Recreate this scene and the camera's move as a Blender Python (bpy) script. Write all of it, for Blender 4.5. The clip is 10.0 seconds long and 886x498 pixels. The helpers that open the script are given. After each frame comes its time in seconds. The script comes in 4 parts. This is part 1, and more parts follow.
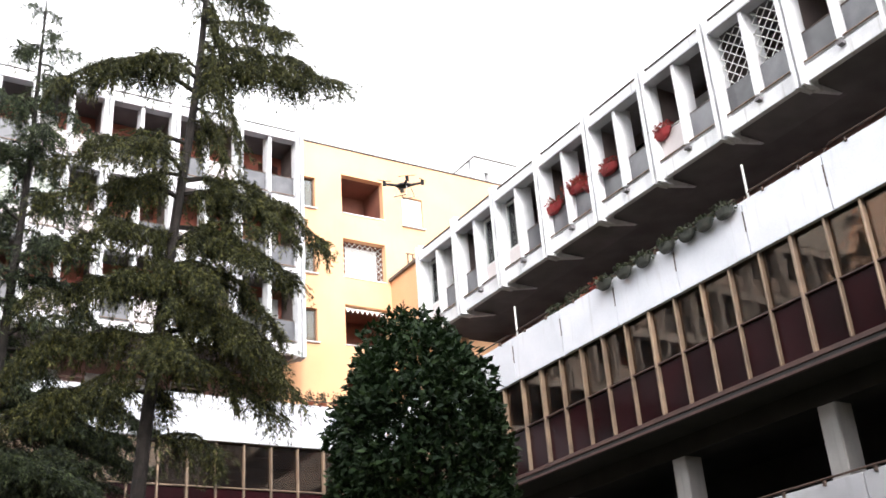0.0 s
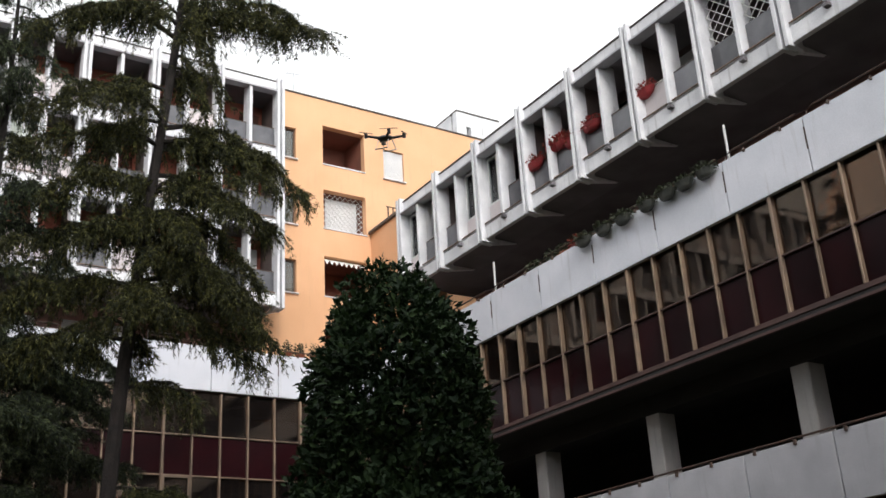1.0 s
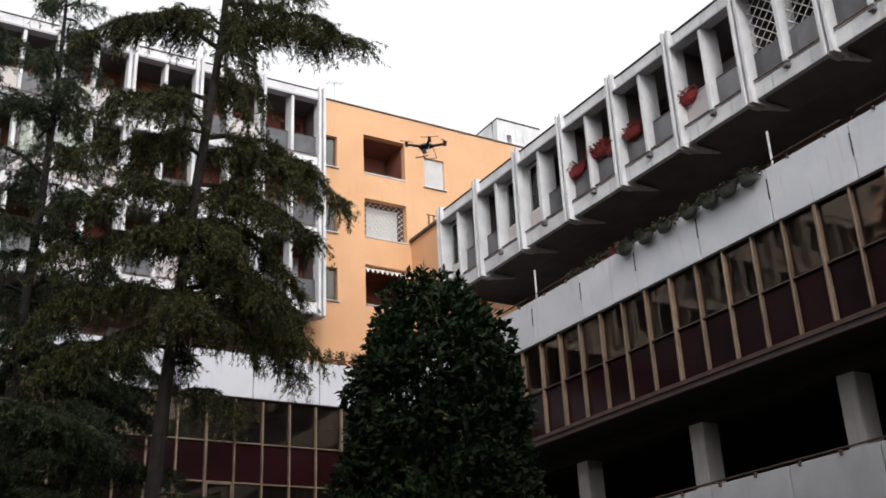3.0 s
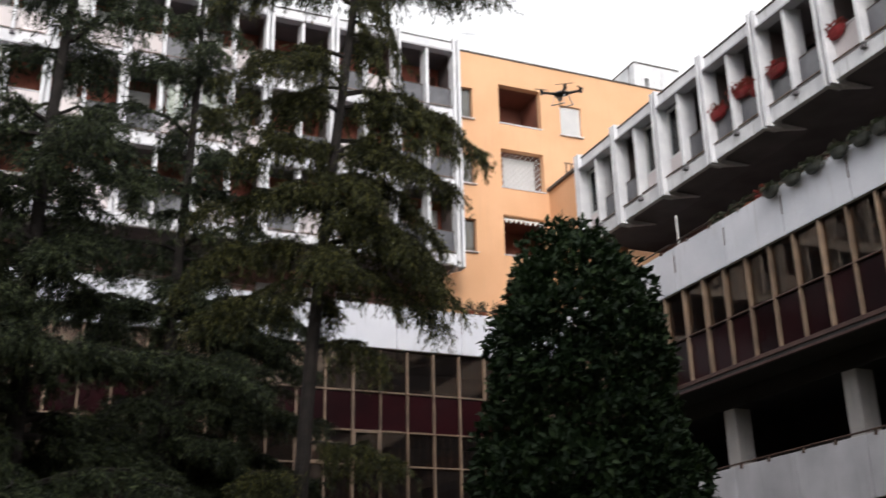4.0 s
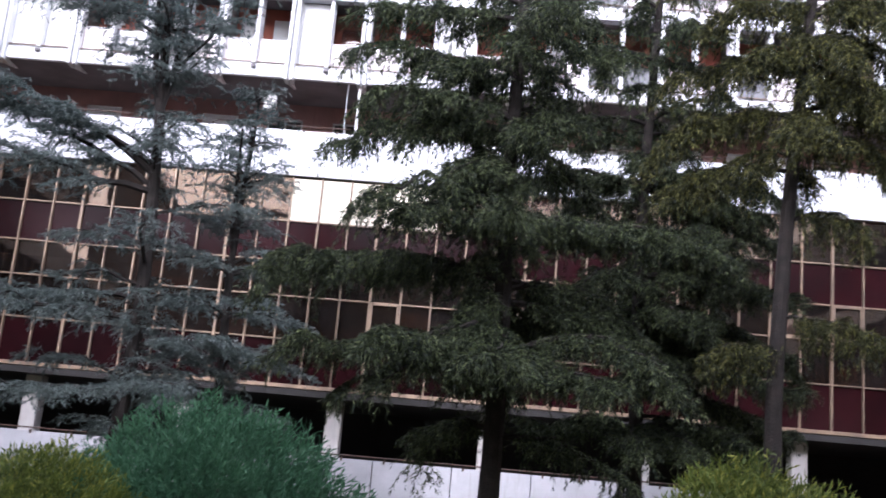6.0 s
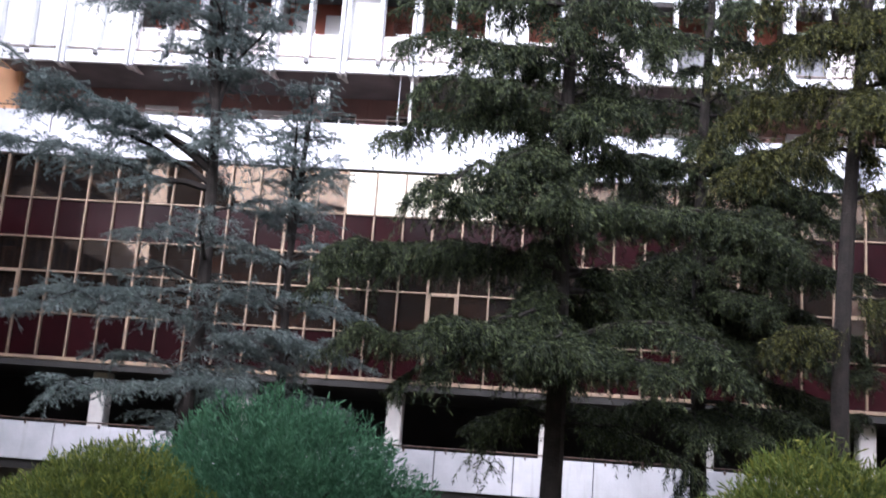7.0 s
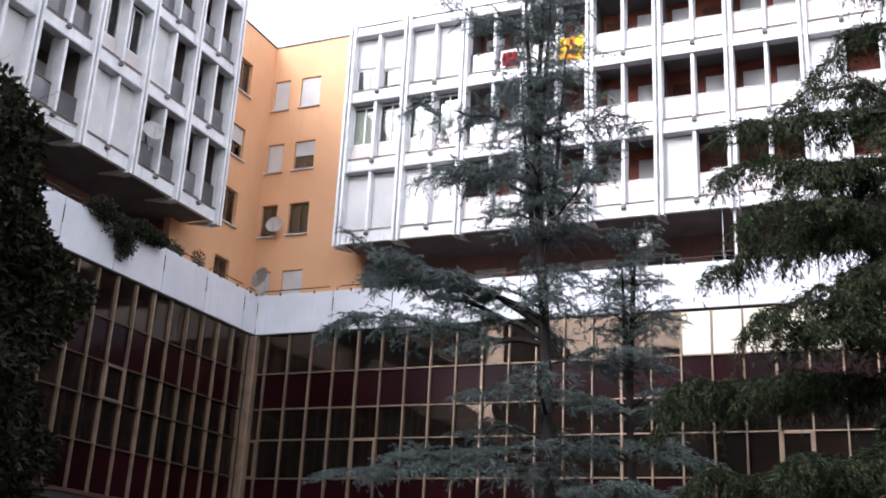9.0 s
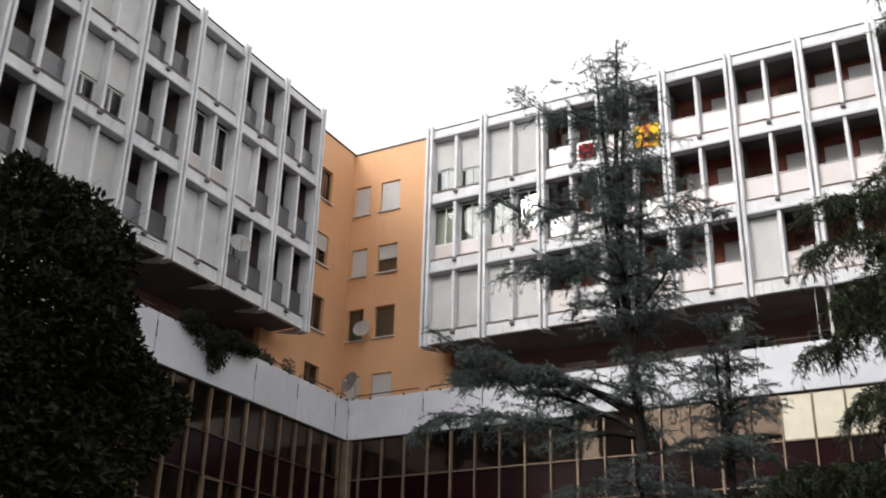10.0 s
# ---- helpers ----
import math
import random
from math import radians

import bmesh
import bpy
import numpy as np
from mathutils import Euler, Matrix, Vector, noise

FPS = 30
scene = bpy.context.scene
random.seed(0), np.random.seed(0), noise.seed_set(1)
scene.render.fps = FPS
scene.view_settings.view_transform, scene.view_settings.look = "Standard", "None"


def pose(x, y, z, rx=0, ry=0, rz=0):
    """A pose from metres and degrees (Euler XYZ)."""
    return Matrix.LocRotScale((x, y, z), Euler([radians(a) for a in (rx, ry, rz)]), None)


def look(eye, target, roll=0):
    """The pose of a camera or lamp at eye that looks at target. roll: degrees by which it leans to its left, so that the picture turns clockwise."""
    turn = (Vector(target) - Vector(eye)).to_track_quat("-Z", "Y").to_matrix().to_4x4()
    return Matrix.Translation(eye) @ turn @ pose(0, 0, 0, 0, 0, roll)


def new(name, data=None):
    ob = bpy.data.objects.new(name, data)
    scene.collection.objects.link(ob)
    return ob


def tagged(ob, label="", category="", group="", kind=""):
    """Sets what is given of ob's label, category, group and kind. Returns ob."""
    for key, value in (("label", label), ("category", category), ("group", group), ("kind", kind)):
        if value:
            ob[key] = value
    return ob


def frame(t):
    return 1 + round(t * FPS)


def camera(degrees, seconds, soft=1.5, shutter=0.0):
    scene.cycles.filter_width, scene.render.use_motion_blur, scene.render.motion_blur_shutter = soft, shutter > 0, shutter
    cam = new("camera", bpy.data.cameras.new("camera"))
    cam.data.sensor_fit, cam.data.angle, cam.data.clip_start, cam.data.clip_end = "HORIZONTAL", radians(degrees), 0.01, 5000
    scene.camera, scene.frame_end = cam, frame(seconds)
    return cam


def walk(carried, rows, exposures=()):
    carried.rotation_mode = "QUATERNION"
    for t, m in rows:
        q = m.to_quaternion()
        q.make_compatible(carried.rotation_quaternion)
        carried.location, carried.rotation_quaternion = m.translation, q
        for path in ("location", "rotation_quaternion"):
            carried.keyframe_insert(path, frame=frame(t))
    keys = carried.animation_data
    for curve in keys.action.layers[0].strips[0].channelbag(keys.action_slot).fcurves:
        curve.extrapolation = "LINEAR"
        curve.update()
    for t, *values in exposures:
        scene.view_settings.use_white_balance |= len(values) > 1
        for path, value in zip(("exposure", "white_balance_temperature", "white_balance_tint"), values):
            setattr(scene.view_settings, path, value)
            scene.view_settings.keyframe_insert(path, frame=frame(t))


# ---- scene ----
cam = camera(44.63, 10.0, soft=1.6, shutter=0.3)
EYE = (0.0, 0.0, 1.6)
# seconds, yaw to the left, pitch up, roll
PATH = [
    (0.0, -30.55, 24.99, 3.88),
    (0.5, -32.36, 24.50, 2.57),
    (1.0, -32.01, 22.46, 3.20),
    (1.5, -33.45, 23.65, 3.11),
    (2.0, -33.07, 24.17, 2.17),
    (2.2, -32.88, 24.26, 2.63),
    (3.3, -28.89, 22.27, 1.86),
    (3.5, -28.08, 21.81, 1.49),
    (4.0, -22.61, 20.57, 1.12),
    (4.5, -16.59, 18.78, -1.75),
    (5.0, -10.20, 17.95, -3.36),
    (5.5, -3.91, 14.96, -4.77),
    (5.7, -1.55, 14.13, -5.03),
    (6.8, 4.12, 11.23, -4.42),
    (7.0, 4.46, 12.22, -4.26),
    (7.5, 12.04, 13.74, -2.80),
    (8.0, 16.31, 14.53, -3.96),
    (8.5, 20.38, 16.00, -3.15),
    (9.0, 22.91, 18.93, -2.83),
    (9.5, 25.59, 21.23, -0.43),
    (10.0, 28.27, 23.88, -1.44),
]
EXPOSURES = [(0.0, 1.2, 6250, 12), (0.4, 0.6, 6250, 11), (1.0, 0.1, 6250, 11), (2.2, -0.12, 6250, 11), (3.3, -0.18, 6300, 12), (4.0, -0.03, 6300, 13), (4.6, 0.5, 6050, 14), (5.5, 1.2, 5650, 21), (7.0, 1.5, 5680, 19), (7.5, 1.76, 5700, 15), (8.5, 1.42, 5750, 16), (9.0, 0.78, 5850, 16), (9.5, 0.55, 6100, 13), (10.0, 0.0, 6400, 11)]
walk(cam, [(t, pose(*EYE, 90 + p, r, y)) for t, y, p, r in PATH], EXPOSURES)

# ---- world and sun: a bright, thinly overcast sky ----
world = bpy.data.worlds.new("overcast_sky")
scene.world = world
world.use_nodes = True
wn, wl = world.node_tree.nodes, world.node_tree.links
sky = wn.new("ShaderNodeTexSky")
sky.sky_type, sky.sun_disc = "NISHITA", False
sky.sun_elevation, sky.sun_rotation = radians(29), radians(197)
sky.air_density, sky.dust_density, sky.ozone_density = 1.0, 4.0, 1.0
pale = wn.new("ShaderNodeHueSaturation")
pale.inputs["Saturation"].default_value = 0.22
cloud = wn.new("ShaderNodeMix")
cloud.data_type = "RGBA"
cloud.inputs[0].default_value = 0.45
cloud.inputs[7].default_value = (10.9, 10.7, 10.2, 1)
wl.new(sky.outputs[0], pale.inputs["Color"])
wl.new(pale.outputs[0], cloud.inputs[6])
wl.new(cloud.outputs[2], wn["Background"].inputs["Color"])
wn["Background"].inputs["Strength"].default_value = 0.19

sun = new("sun", bpy.data.lights.new("sun", "SUN"))
sun.data.energy, sun.data.angle, sun.data.color = 1.2, radians(14), (1.0, 0.95, 0.87)
sun.matrix_world = look((-5, -16, 9.2), (0, 0, 0))


# ---- materials ----
def mk(name, a, b, scale=3.0, rough=0.7, bump=0.15, metal=0.0, streak=None, vary=0.12, fine=40.0, spec=0.4, grime=0.5):
    """Two colours mixed by noise, finer grain, optional rain streaks, piece-to-piece variation and relief."""
    m = bpy.data.materials.new(name)
    m.use_nodes = True
    n, l = m.node_tree.nodes, m.node_tree.links
    bs = n["Principled BSDF"]
    geo = n.new("ShaderNodeNewGeometry")
    big, small = n.new("ShaderNodeTexNoise"), n.new("ShaderNodeTexNoise")
    for node, sc in ((big, scale), (small, fine)):
        node.inputs["Scale"].default_value = sc
        node.inputs["Detail"].default_value = 5
        l.new(geo.outputs["Position"], node.inputs["Vector"])
    mix = n.new("ShaderNodeMix")
    mix.data_type = "RGBA"
    mix.inputs[6].default_value, mix.inputs[7].default_value = (*a, 1), (*b, 1)
    ramp = n.new("ShaderNodeMapRange")
    ramp.inputs[1].default_value, ramp.inputs[2].default_value = 0.35, 0.68
    l.new(big.outputs[0], ramp.inputs[0])
    l.new(ramp.outputs[0], mix.inputs[0])
    out = mix.outputs[2]
    if streak:
        mp = n.new("ShaderNodeMapping")
        mp.inputs["Scale"].default_value = (5.0, 5.0, 0.45)
        l.new(geo.outputs["Position"], mp.inputs[0])
        st = n.new("ShaderNodeTexNoise")
        st.inputs["Scale"].default_value, st.inputs["Detail"].default_value = 1.3, 6
        l.new(mp.outputs[0], st.inputs["Vector"])
        sr = n.new("ShaderNodeMapRange")
        sr.inputs[1].default_value, sr.inputs[2].default_value, sr.inputs[4].default_value = 0.58, 0.82, grime
        l.new(st.outputs[0], sr.inputs[0])
        dirt = n.new("ShaderNodeMix")
        dirt.data_type = "RGBA"
        dirt.inputs[7].default_value = (*streak, 1)
        l.new(sr.outputs[0], dirt.inputs[0])
        l.new(out, dirt.inputs[6])
        out = dirt.outputs[2]
    info = n.new("ShaderNodeObjectInfo")
    val = n.new("ShaderNodeMapRange")
    val.inputs[3].default_value, val.inputs[4].default_value = 1 - vary, 1 + vary
    l.new(info.outputs["Random"], val.inputs[0])
    gr = n.new("ShaderNodeMapRange")
    gr.inputs[3].default_value, gr.inputs[4].default_value = 0.86, 1.14
    l.new(small.outputs[0], gr.inputs[0])
    mul = n.new("ShaderNodeMath")
    mul.operation = "MULTIPLY"
    l.new(val.outputs[0], mul.inputs[0])
    l.new(gr.outputs[0], mul.inputs[1])
    hsv = n.new("ShaderNodeHueSaturation")
    l.new(mul.outputs[0], hsv.inputs["Value"])
    l.new(out, hsv.inputs["Color"])
    l.new(hsv.outputs[0], bs.inputs["Base Color"])
    bs.inputs["Roughness"].default_value, bs.inputs["Metallic"].default_value = rough, metal
    bs.inputs["Specular IOR Level"].default_value = spec
    if bump:
        bp = n.new("ShaderNodeBump")
        bp.inputs["Strength"].default_value, bp.inputs["Distance"].default_value = bump, 0.02
        l.new(small.outputs[0], bp.inputs["Height"])
        l.new(bp.outputs[0], bs.inputs["Normal"])
    return m


def mk_glass(name, tint, ior=1.5, rough=0.02, wave=0.004, sheen=(1.0, 1.0, 1.0), haze=0.0):
    """A thin pane: tinted see-through, with a Fresnel gloss and slightly uneven sheet."""
    m = bpy.data.materials.new(name)
    m.use_nodes = True
    n, l = m.node_tree.nodes, m.node_tree.links
    n.remove(n["Principled BSDF"])
    tr, gl, mx, fr = (n.new("ShaderNodeBsdf" + k) if k in ("Transparent", "Glossy") else n.new("ShaderNode" + k) for k in ("Transparent", "Glossy", "MixShader", "Fresnel"))
    tr.inputs[0].default_value = (*tint, 1)
    gl.inputs["Roughness"].default_value = rough
    gl.inputs["Color"].default_value = (*sheen, 1)
    fr.inputs["IOR"].default_value = ior
    noi, bp, geo = n.new("ShaderNodeTexNoise"), n.new("ShaderNodeBump"), n.new("ShaderNodeNewGeometry")
    noi.inputs["Scale"].default_value = 1.2
    l.new(geo.outputs["Position"], noi.inputs["Vector"])
    bp.inputs["Strength"].default_value, bp.inputs["Distance"].default_value = 0.3, wave
    l.new(noi.outputs[0], bp.inputs["Height"])
    l.new(bp.outputs[0], gl.inputs["Normal"])
    l.new(fr.outputs[0], mx.inputs[0])
    l.new(tr.outputs[0], mx.inputs[1])
    l.new(gl.outputs[0], mx.inputs[2])
    # grey diffuse share mixed into the pane, lifting it like lens haze
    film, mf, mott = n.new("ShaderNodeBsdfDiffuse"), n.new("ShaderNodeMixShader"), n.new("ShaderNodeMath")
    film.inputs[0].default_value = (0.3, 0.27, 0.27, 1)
    mott.operation, mott.inputs[1].default_value = "MULTIPLY", haze * 2
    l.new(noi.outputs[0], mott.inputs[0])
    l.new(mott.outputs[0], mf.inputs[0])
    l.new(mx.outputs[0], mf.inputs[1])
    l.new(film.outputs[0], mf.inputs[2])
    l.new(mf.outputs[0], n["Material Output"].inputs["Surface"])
    return m


def mk_leaf(name, a, b, tip, rough=0.5, through_light=0.25, scale=0.9, spec=0.3):
    """Foliage: clump-sized and leaf-to-leaf colour variation, a little light passing through."""
    m = bpy.data.materials.new(name)
    m.use_nodes = True
    n, l = m.node_tree.nodes, m.node_tree.links
    bs = n["Principled BSDF"]
    geo, noi = n.new("ShaderNodeNewGeometry"), n.new("ShaderNodeTexNoise")
    noi.inputs["Scale"].default_value, noi.inputs["Detail"].default_value = scale, 4
    l.new(geo.outputs["Position"], noi.inputs["Vector"])
    r = n.new("ShaderNodeMapRange")
    r.inputs[1].default_value, r.inputs[2].default_value = 0.35, 0.7
    l.new(noi.outputs[0], r.inputs[0])
    m1, m2 = n.new("ShaderNodeMix"), n.new("ShaderNodeMix")
    for q in (m1, m2):
        q.data_type = "RGBA"
    m1.inputs[6].default_value, m1.inputs[7].default_value = (*a, 1), (*b, 1)
    m2.inputs[7].default_value = (*tip, 1)
    l.new(r.outputs[0], m1.inputs[0])
    pw = n.new("ShaderNodeMath")
    pw.operation, pw.inputs[1].default_value = "POWER", 3.4
    l.new(geo.outputs["Random Per Island"], pw.inputs[0])
    l.new(pw.outputs[0], m2.inputs[0])
    l.new(m1.outputs[2], m2.inputs[6])
    l.new(m2.outputs[2], bs.inputs["Base Color"])
    bs.inputs["Roughness"].default_value = rough
    bs.inputs["Specular IOR Level"].default_value = spec
    tl, mx = n.new("ShaderNodeBsdfTranslucent"), n.new("ShaderNodeMixShader")
    mx.inputs[0].default_value = through_light
    l.new(m2.outputs[2], tl.inputs[0])
    l.new(bs.outputs[0], mx.inputs[1])
    l.new(tl.outputs[0], mx.inputs[2])
    l.new(mx.outputs[0], n["Material Output"].inputs["Surface"])
    return m


WHITE = mk("white_painted_concrete", (0.75, 0.75, 0.765), (0.6, 0.605, 0.63), 1.6, 0.75, 0.3, streak=(0.27, 0.26, 0.25), vary=0.05, fine=26.0, grime=0.8)
BAND = mk("white_enamel_panel", (0.66, 0.67, 0.72), (0.58, 0.6, 0.65), 0.9, 0.5, 0.06, streak=(0.36, 0.35, 0.34), vary=0.06)
# grey toned between the undersides' deep shade and veiling glare
SOFFIT = mk("shade_toned_concrete", (0.19, 0.175, 0.185), (0.13, 0.122, 0.128), 1.0, 0.9, 0.3)
ORANGE = mk("orange_plaster", (0.74, 0.44, 0.25), (0.68, 0.39, 0.215), 0.5, 0.85, 0.25, streak=(0.58, 0.35, 0.21), vary=0.02)
REDWALL = mk("red_brown_render", (0.34, 0.105, 0.068), (0.25, 0.08, 0.055), 1.5, 0.8, 0.2, vary=0.1)
# red render lightened and greyed to stand in for veiling glare
TERRACE = mk("haze_lifted_red_render", (0.36, 0.2, 0.175), (0.27, 0.16, 0.145), 1.2, 0.85, 0.15, streak=(0.16, 0.09, 0.075), vary=0.1)
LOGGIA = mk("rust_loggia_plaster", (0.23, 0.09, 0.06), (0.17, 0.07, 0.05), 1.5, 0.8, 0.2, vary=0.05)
# greyer, darker-streaked version of the white band enamel
GREYPANEL = mk("streaked_grey_enamel_panel", (0.46, 0.46, 0.49), (0.36, 0.36, 0.385), 0.9, 0.6, 0.08, streak=(0.24, 0.23, 0.22), vary=0.1)
BRASS = mk("bronze_mullion", (0.26, 0.185, 0.128), (0.165, 0.12, 0.09), 2.0, 0.45, 0.08, metal=0.35, vary=0.22)
SPANDREL = mk("dark_red_spandrel", (0.017, 0.0036, 0.0048), (0.01, 0.0028, 0.0038), 0.8, 0.18, 0.02, vary=0.3, spec=0.1)
SHUTTER = mk("white_roller_shutter", (0.74, 0.74, 0.735), (0.66, 0.66, 0.66), 1.5, 0.6, 0.08, vary=0.1)
FRAMEW = mk("white_window_frame", (0.72, 0.72, 0.7), (0.62, 0.62, 0.6), 3.0, 0.5, 0.05, vary=0.05)
FRAMED = mk("brown_window_frame", (0.17, 0.1, 0.06), (0.12, 0.07, 0.045), 3.0, 0.5, 0.05, vary=0.1)
PARAPET = mk("frosted_parapet_panel", (0.62, 0.56, 0.55), (0.55, 0.5, 0.5), 1.0, 0.35, 0.03, vary=0.14)
RAIL = mk("dark_rail_paint", (0.05, 0.035, 0.03), (0.09, 0.05, 0.035), 8.0, 0.5, 0.1)
# room plaster painted dark so the glass fronts read as shaded
DARKROOM = mk("dim_painted_room_plaster", (0.17, 0.135, 0.11), (0.11, 0.09, 0.075), 0.6, 0.9, 0.0, vary=0.3)
COLUMN = mk("column_concrete", (0.52, 0.5, 0.48), (0.42, 0.4, 0.39), 1.5, 0.8, 0.25, streak=(0.27, 0.26, 0.25))
GROUND = mk("garden_soil_and_grass", (0.05, 0.06, 0.025), (0.09, 0.075, 0.045), 1.1, 0.95, 0.5, fine=18)
PAVING = mk("terrace_paving", (0.22, 0.2, 0.18), (0.16, 0.15, 0.14), 1.5, 0.85, 0.2)
# closing walls kept dark to cut bounce and reflections in the glass
BACKWALL = mk("darkened_closing_wall", (0.2, 0.165, 0.14), (0.14, 0.12, 0.1), 0.4, 0.85, 0.1, streak=(0.35, 0.33, 0.3))
CURTAIN = mk("cream_curtain", (0.82, 0.76, 0.62), (0.76, 0.7, 0.56), 3.0, 0.8, 0.1, vary=0.06)
BLIND = mk("brown_blind_cloth", (0.3, 0.22, 0.16), (0.24, 0.17, 0.125), 3.0, 0.8, 0.1)
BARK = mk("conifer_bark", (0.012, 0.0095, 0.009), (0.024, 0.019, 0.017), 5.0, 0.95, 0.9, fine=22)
GLASS = mk_glass("bronze_tinted_glass", (0.4, 0.29, 0.21), 1.52, wave=0.006, sheen=(1.0, 0.8, 0.62), haze=0.02)
CLEAR = mk_glass("window_glass", (0.8, 0.84, 0.84), 1.5)
RAILGLASS = mk("smoked_rail_glass", (0.13, 0.13, 0.14), (0.08, 0.08, 0.09), 1.2, 0.1, 0.02, vary=0.35, spec=0.6)
RED = mk("red_cloth", (0.5, 0.02, 0.03), (0.42, 0.015, 0.03), 6.0, 0.9, 0.2)
YELLOW = mk("yellow_awning_cloth", (0.85, 0.55, 0.02), (0.78, 0.48, 0.02), 4.0, 0.8, 0.1)
ORANGECLOTH = mk("orange_stripe_cloth", (0.75, 0.2, 0.02), (0.7, 0.17, 0.02), 4.0, 0.8, 0.1)
TERRA = mk("terracotta", (0.33, 0.11, 0.06), (0.26, 0.085, 0.05), 8.0, 0.85, 0.2)
REDPOT = mk("red_flower_box", (0.26, 0.022, 0.024), (0.18, 0.018, 0.02), 6.0, 0.6, 0.1)
DARKTRIM = mk("dark_maroon_metal_trim", (0.075, 0.04, 0.034), (0.05, 0.028, 0.025), 2.0, 0.5, 0.06)
PLANTER = mk("dark_plastic_planter", (0.035, 0.04, 0.035), (0.06, 0.06, 0.05), 5.0, 0.6, 0.1)
STEEL = mk("grey_painted_steel", (0.45, 0.46, 0.48), (0.36, 0.37, 0.38), 5.0, 0.4, 0.05, metal=0.3)
DISH = mk("pale_dish_enamel", (0.68, 0.68, 0.67), (0.56, 0.56, 0.55), 4.0, 0.45, 0.05)
BLACK = mk("black_plastic", (0.02, 0.022, 0.026), (0.035, 0.035, 0.04), 10.0, 0.4, 0.05)
# near-black stands in for the deep shade under the overhang
ARCADE_SHADE = mk("arcade_shade_black", (0.035, 0.032, 0.032), (0.022, 0.02, 0.02), 1.0, 0.9, 0.2)
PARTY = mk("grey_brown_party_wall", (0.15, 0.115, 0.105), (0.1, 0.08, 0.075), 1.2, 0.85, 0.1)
COPING = mk("dark_roof_coping", (0.12, 0.1, 0.09), (0.08, 0.07, 0.065), 3.0, 0.6, 0.1)


# ---- mesh helpers ----
def part(name, data, material, parent, label="", at=(0, 0, 0), turn=0.0, kind=""):
    """Links a bmesh or mesh as one object under parent."""
    if isinstance(data, bmesh.types.BMesh):
        me = bpy.data.meshes.new(name)
        data.to_mesh(me)
        data.free()
    else:
        me = data
    if material and not me.materials:
        me.materials.append(material)
    ob = new(name, me)
    ob.parent = parent
    ob.matrix_basis = pose(*at, 0, 0, turn)
    if label or kind:
        tagged(ob, label=label, kind=kind)
    return ob


def thing(name, label, category, group="", kind="", m=None):
    ob = tagged(new(name), label, category, group, kind)
    if m is not None:
        ob.matrix_basis = m
    return ob


def add_box(bm, x0, x1, y0, y1, z0, z1, bevel=0.0):
    vs = bmesh.ops.create_cube(bm, size=1.0, matrix=Matrix.LocRotScale(((x0 + x1) / 2, (y0 + y1) / 2, (z0 + z1) / 2), None, (x1 - x0, y1 - y0, z1 - z0)))["verts"]
    if bevel:
        es = list({e for v in vs for e in v.link_edges})
        bmesh.ops.bevel(bm, geom=es, offset=bevel, segments=1, affect="EDGES")


CACHE = {}


def box(sx, sy, sz, material, bevel=0.012):
    """A shared bevelled block, centred in x and y, standing on z = 0."""
    key = (round(sx, 3), round(sy, 3), round(sz, 3), material.name, bevel)
    if key not in CACHE:
        bm = bmesh.new()
        add_box(bm, -sx / 2, sx / 2, -sy / 2, sy / 2, 0, sz, min(bevel, sx / 4, sy / 4, sz / 4))
        me = bpy.data.meshes.new("block")
        bm.to_mesh(me)
        bm.free()
        me.materials.append(material)
        CACHE[key] = me
    return CACHE[key]


def tube_bm(points, radii, sides=8, bm=None):
    """A tapered tube along points."""
    bm = bm or bmesh.new()
    rings = []
    for i, p in enumerate(points):
        p = Vector(p)
        d = (Vector(points[min(i + 1, len(points) - 1)]) - Vector(points[max(i - 1, 0)])).normalized()
        a = d.cross(Vector((0.31, 0.17, 0.93)) if abs(d.z) < 0.9 else Vector((1, 0, 0))).normalized()
        b = d.cross(a)
        r = float(radii[i]) if hasattr(radii, "__len__") else float(radii)
        rings.append([bm.verts.new(p + r * (math.cos(2 * math.pi * k / sides) * a + math.sin(2 * math.pi * k / sides) * b)) for k in range(sides)])
    for u, v in zip(rings, rings[1:]):
        for k in range(sides):
            bm.faces.new((u[k], u[(k + 1) % sides], v[(k + 1) % sides], v[k]))
    bm.faces.new(rings[0][::-1])
    bm.faces.new(rings[-1])
    return bm


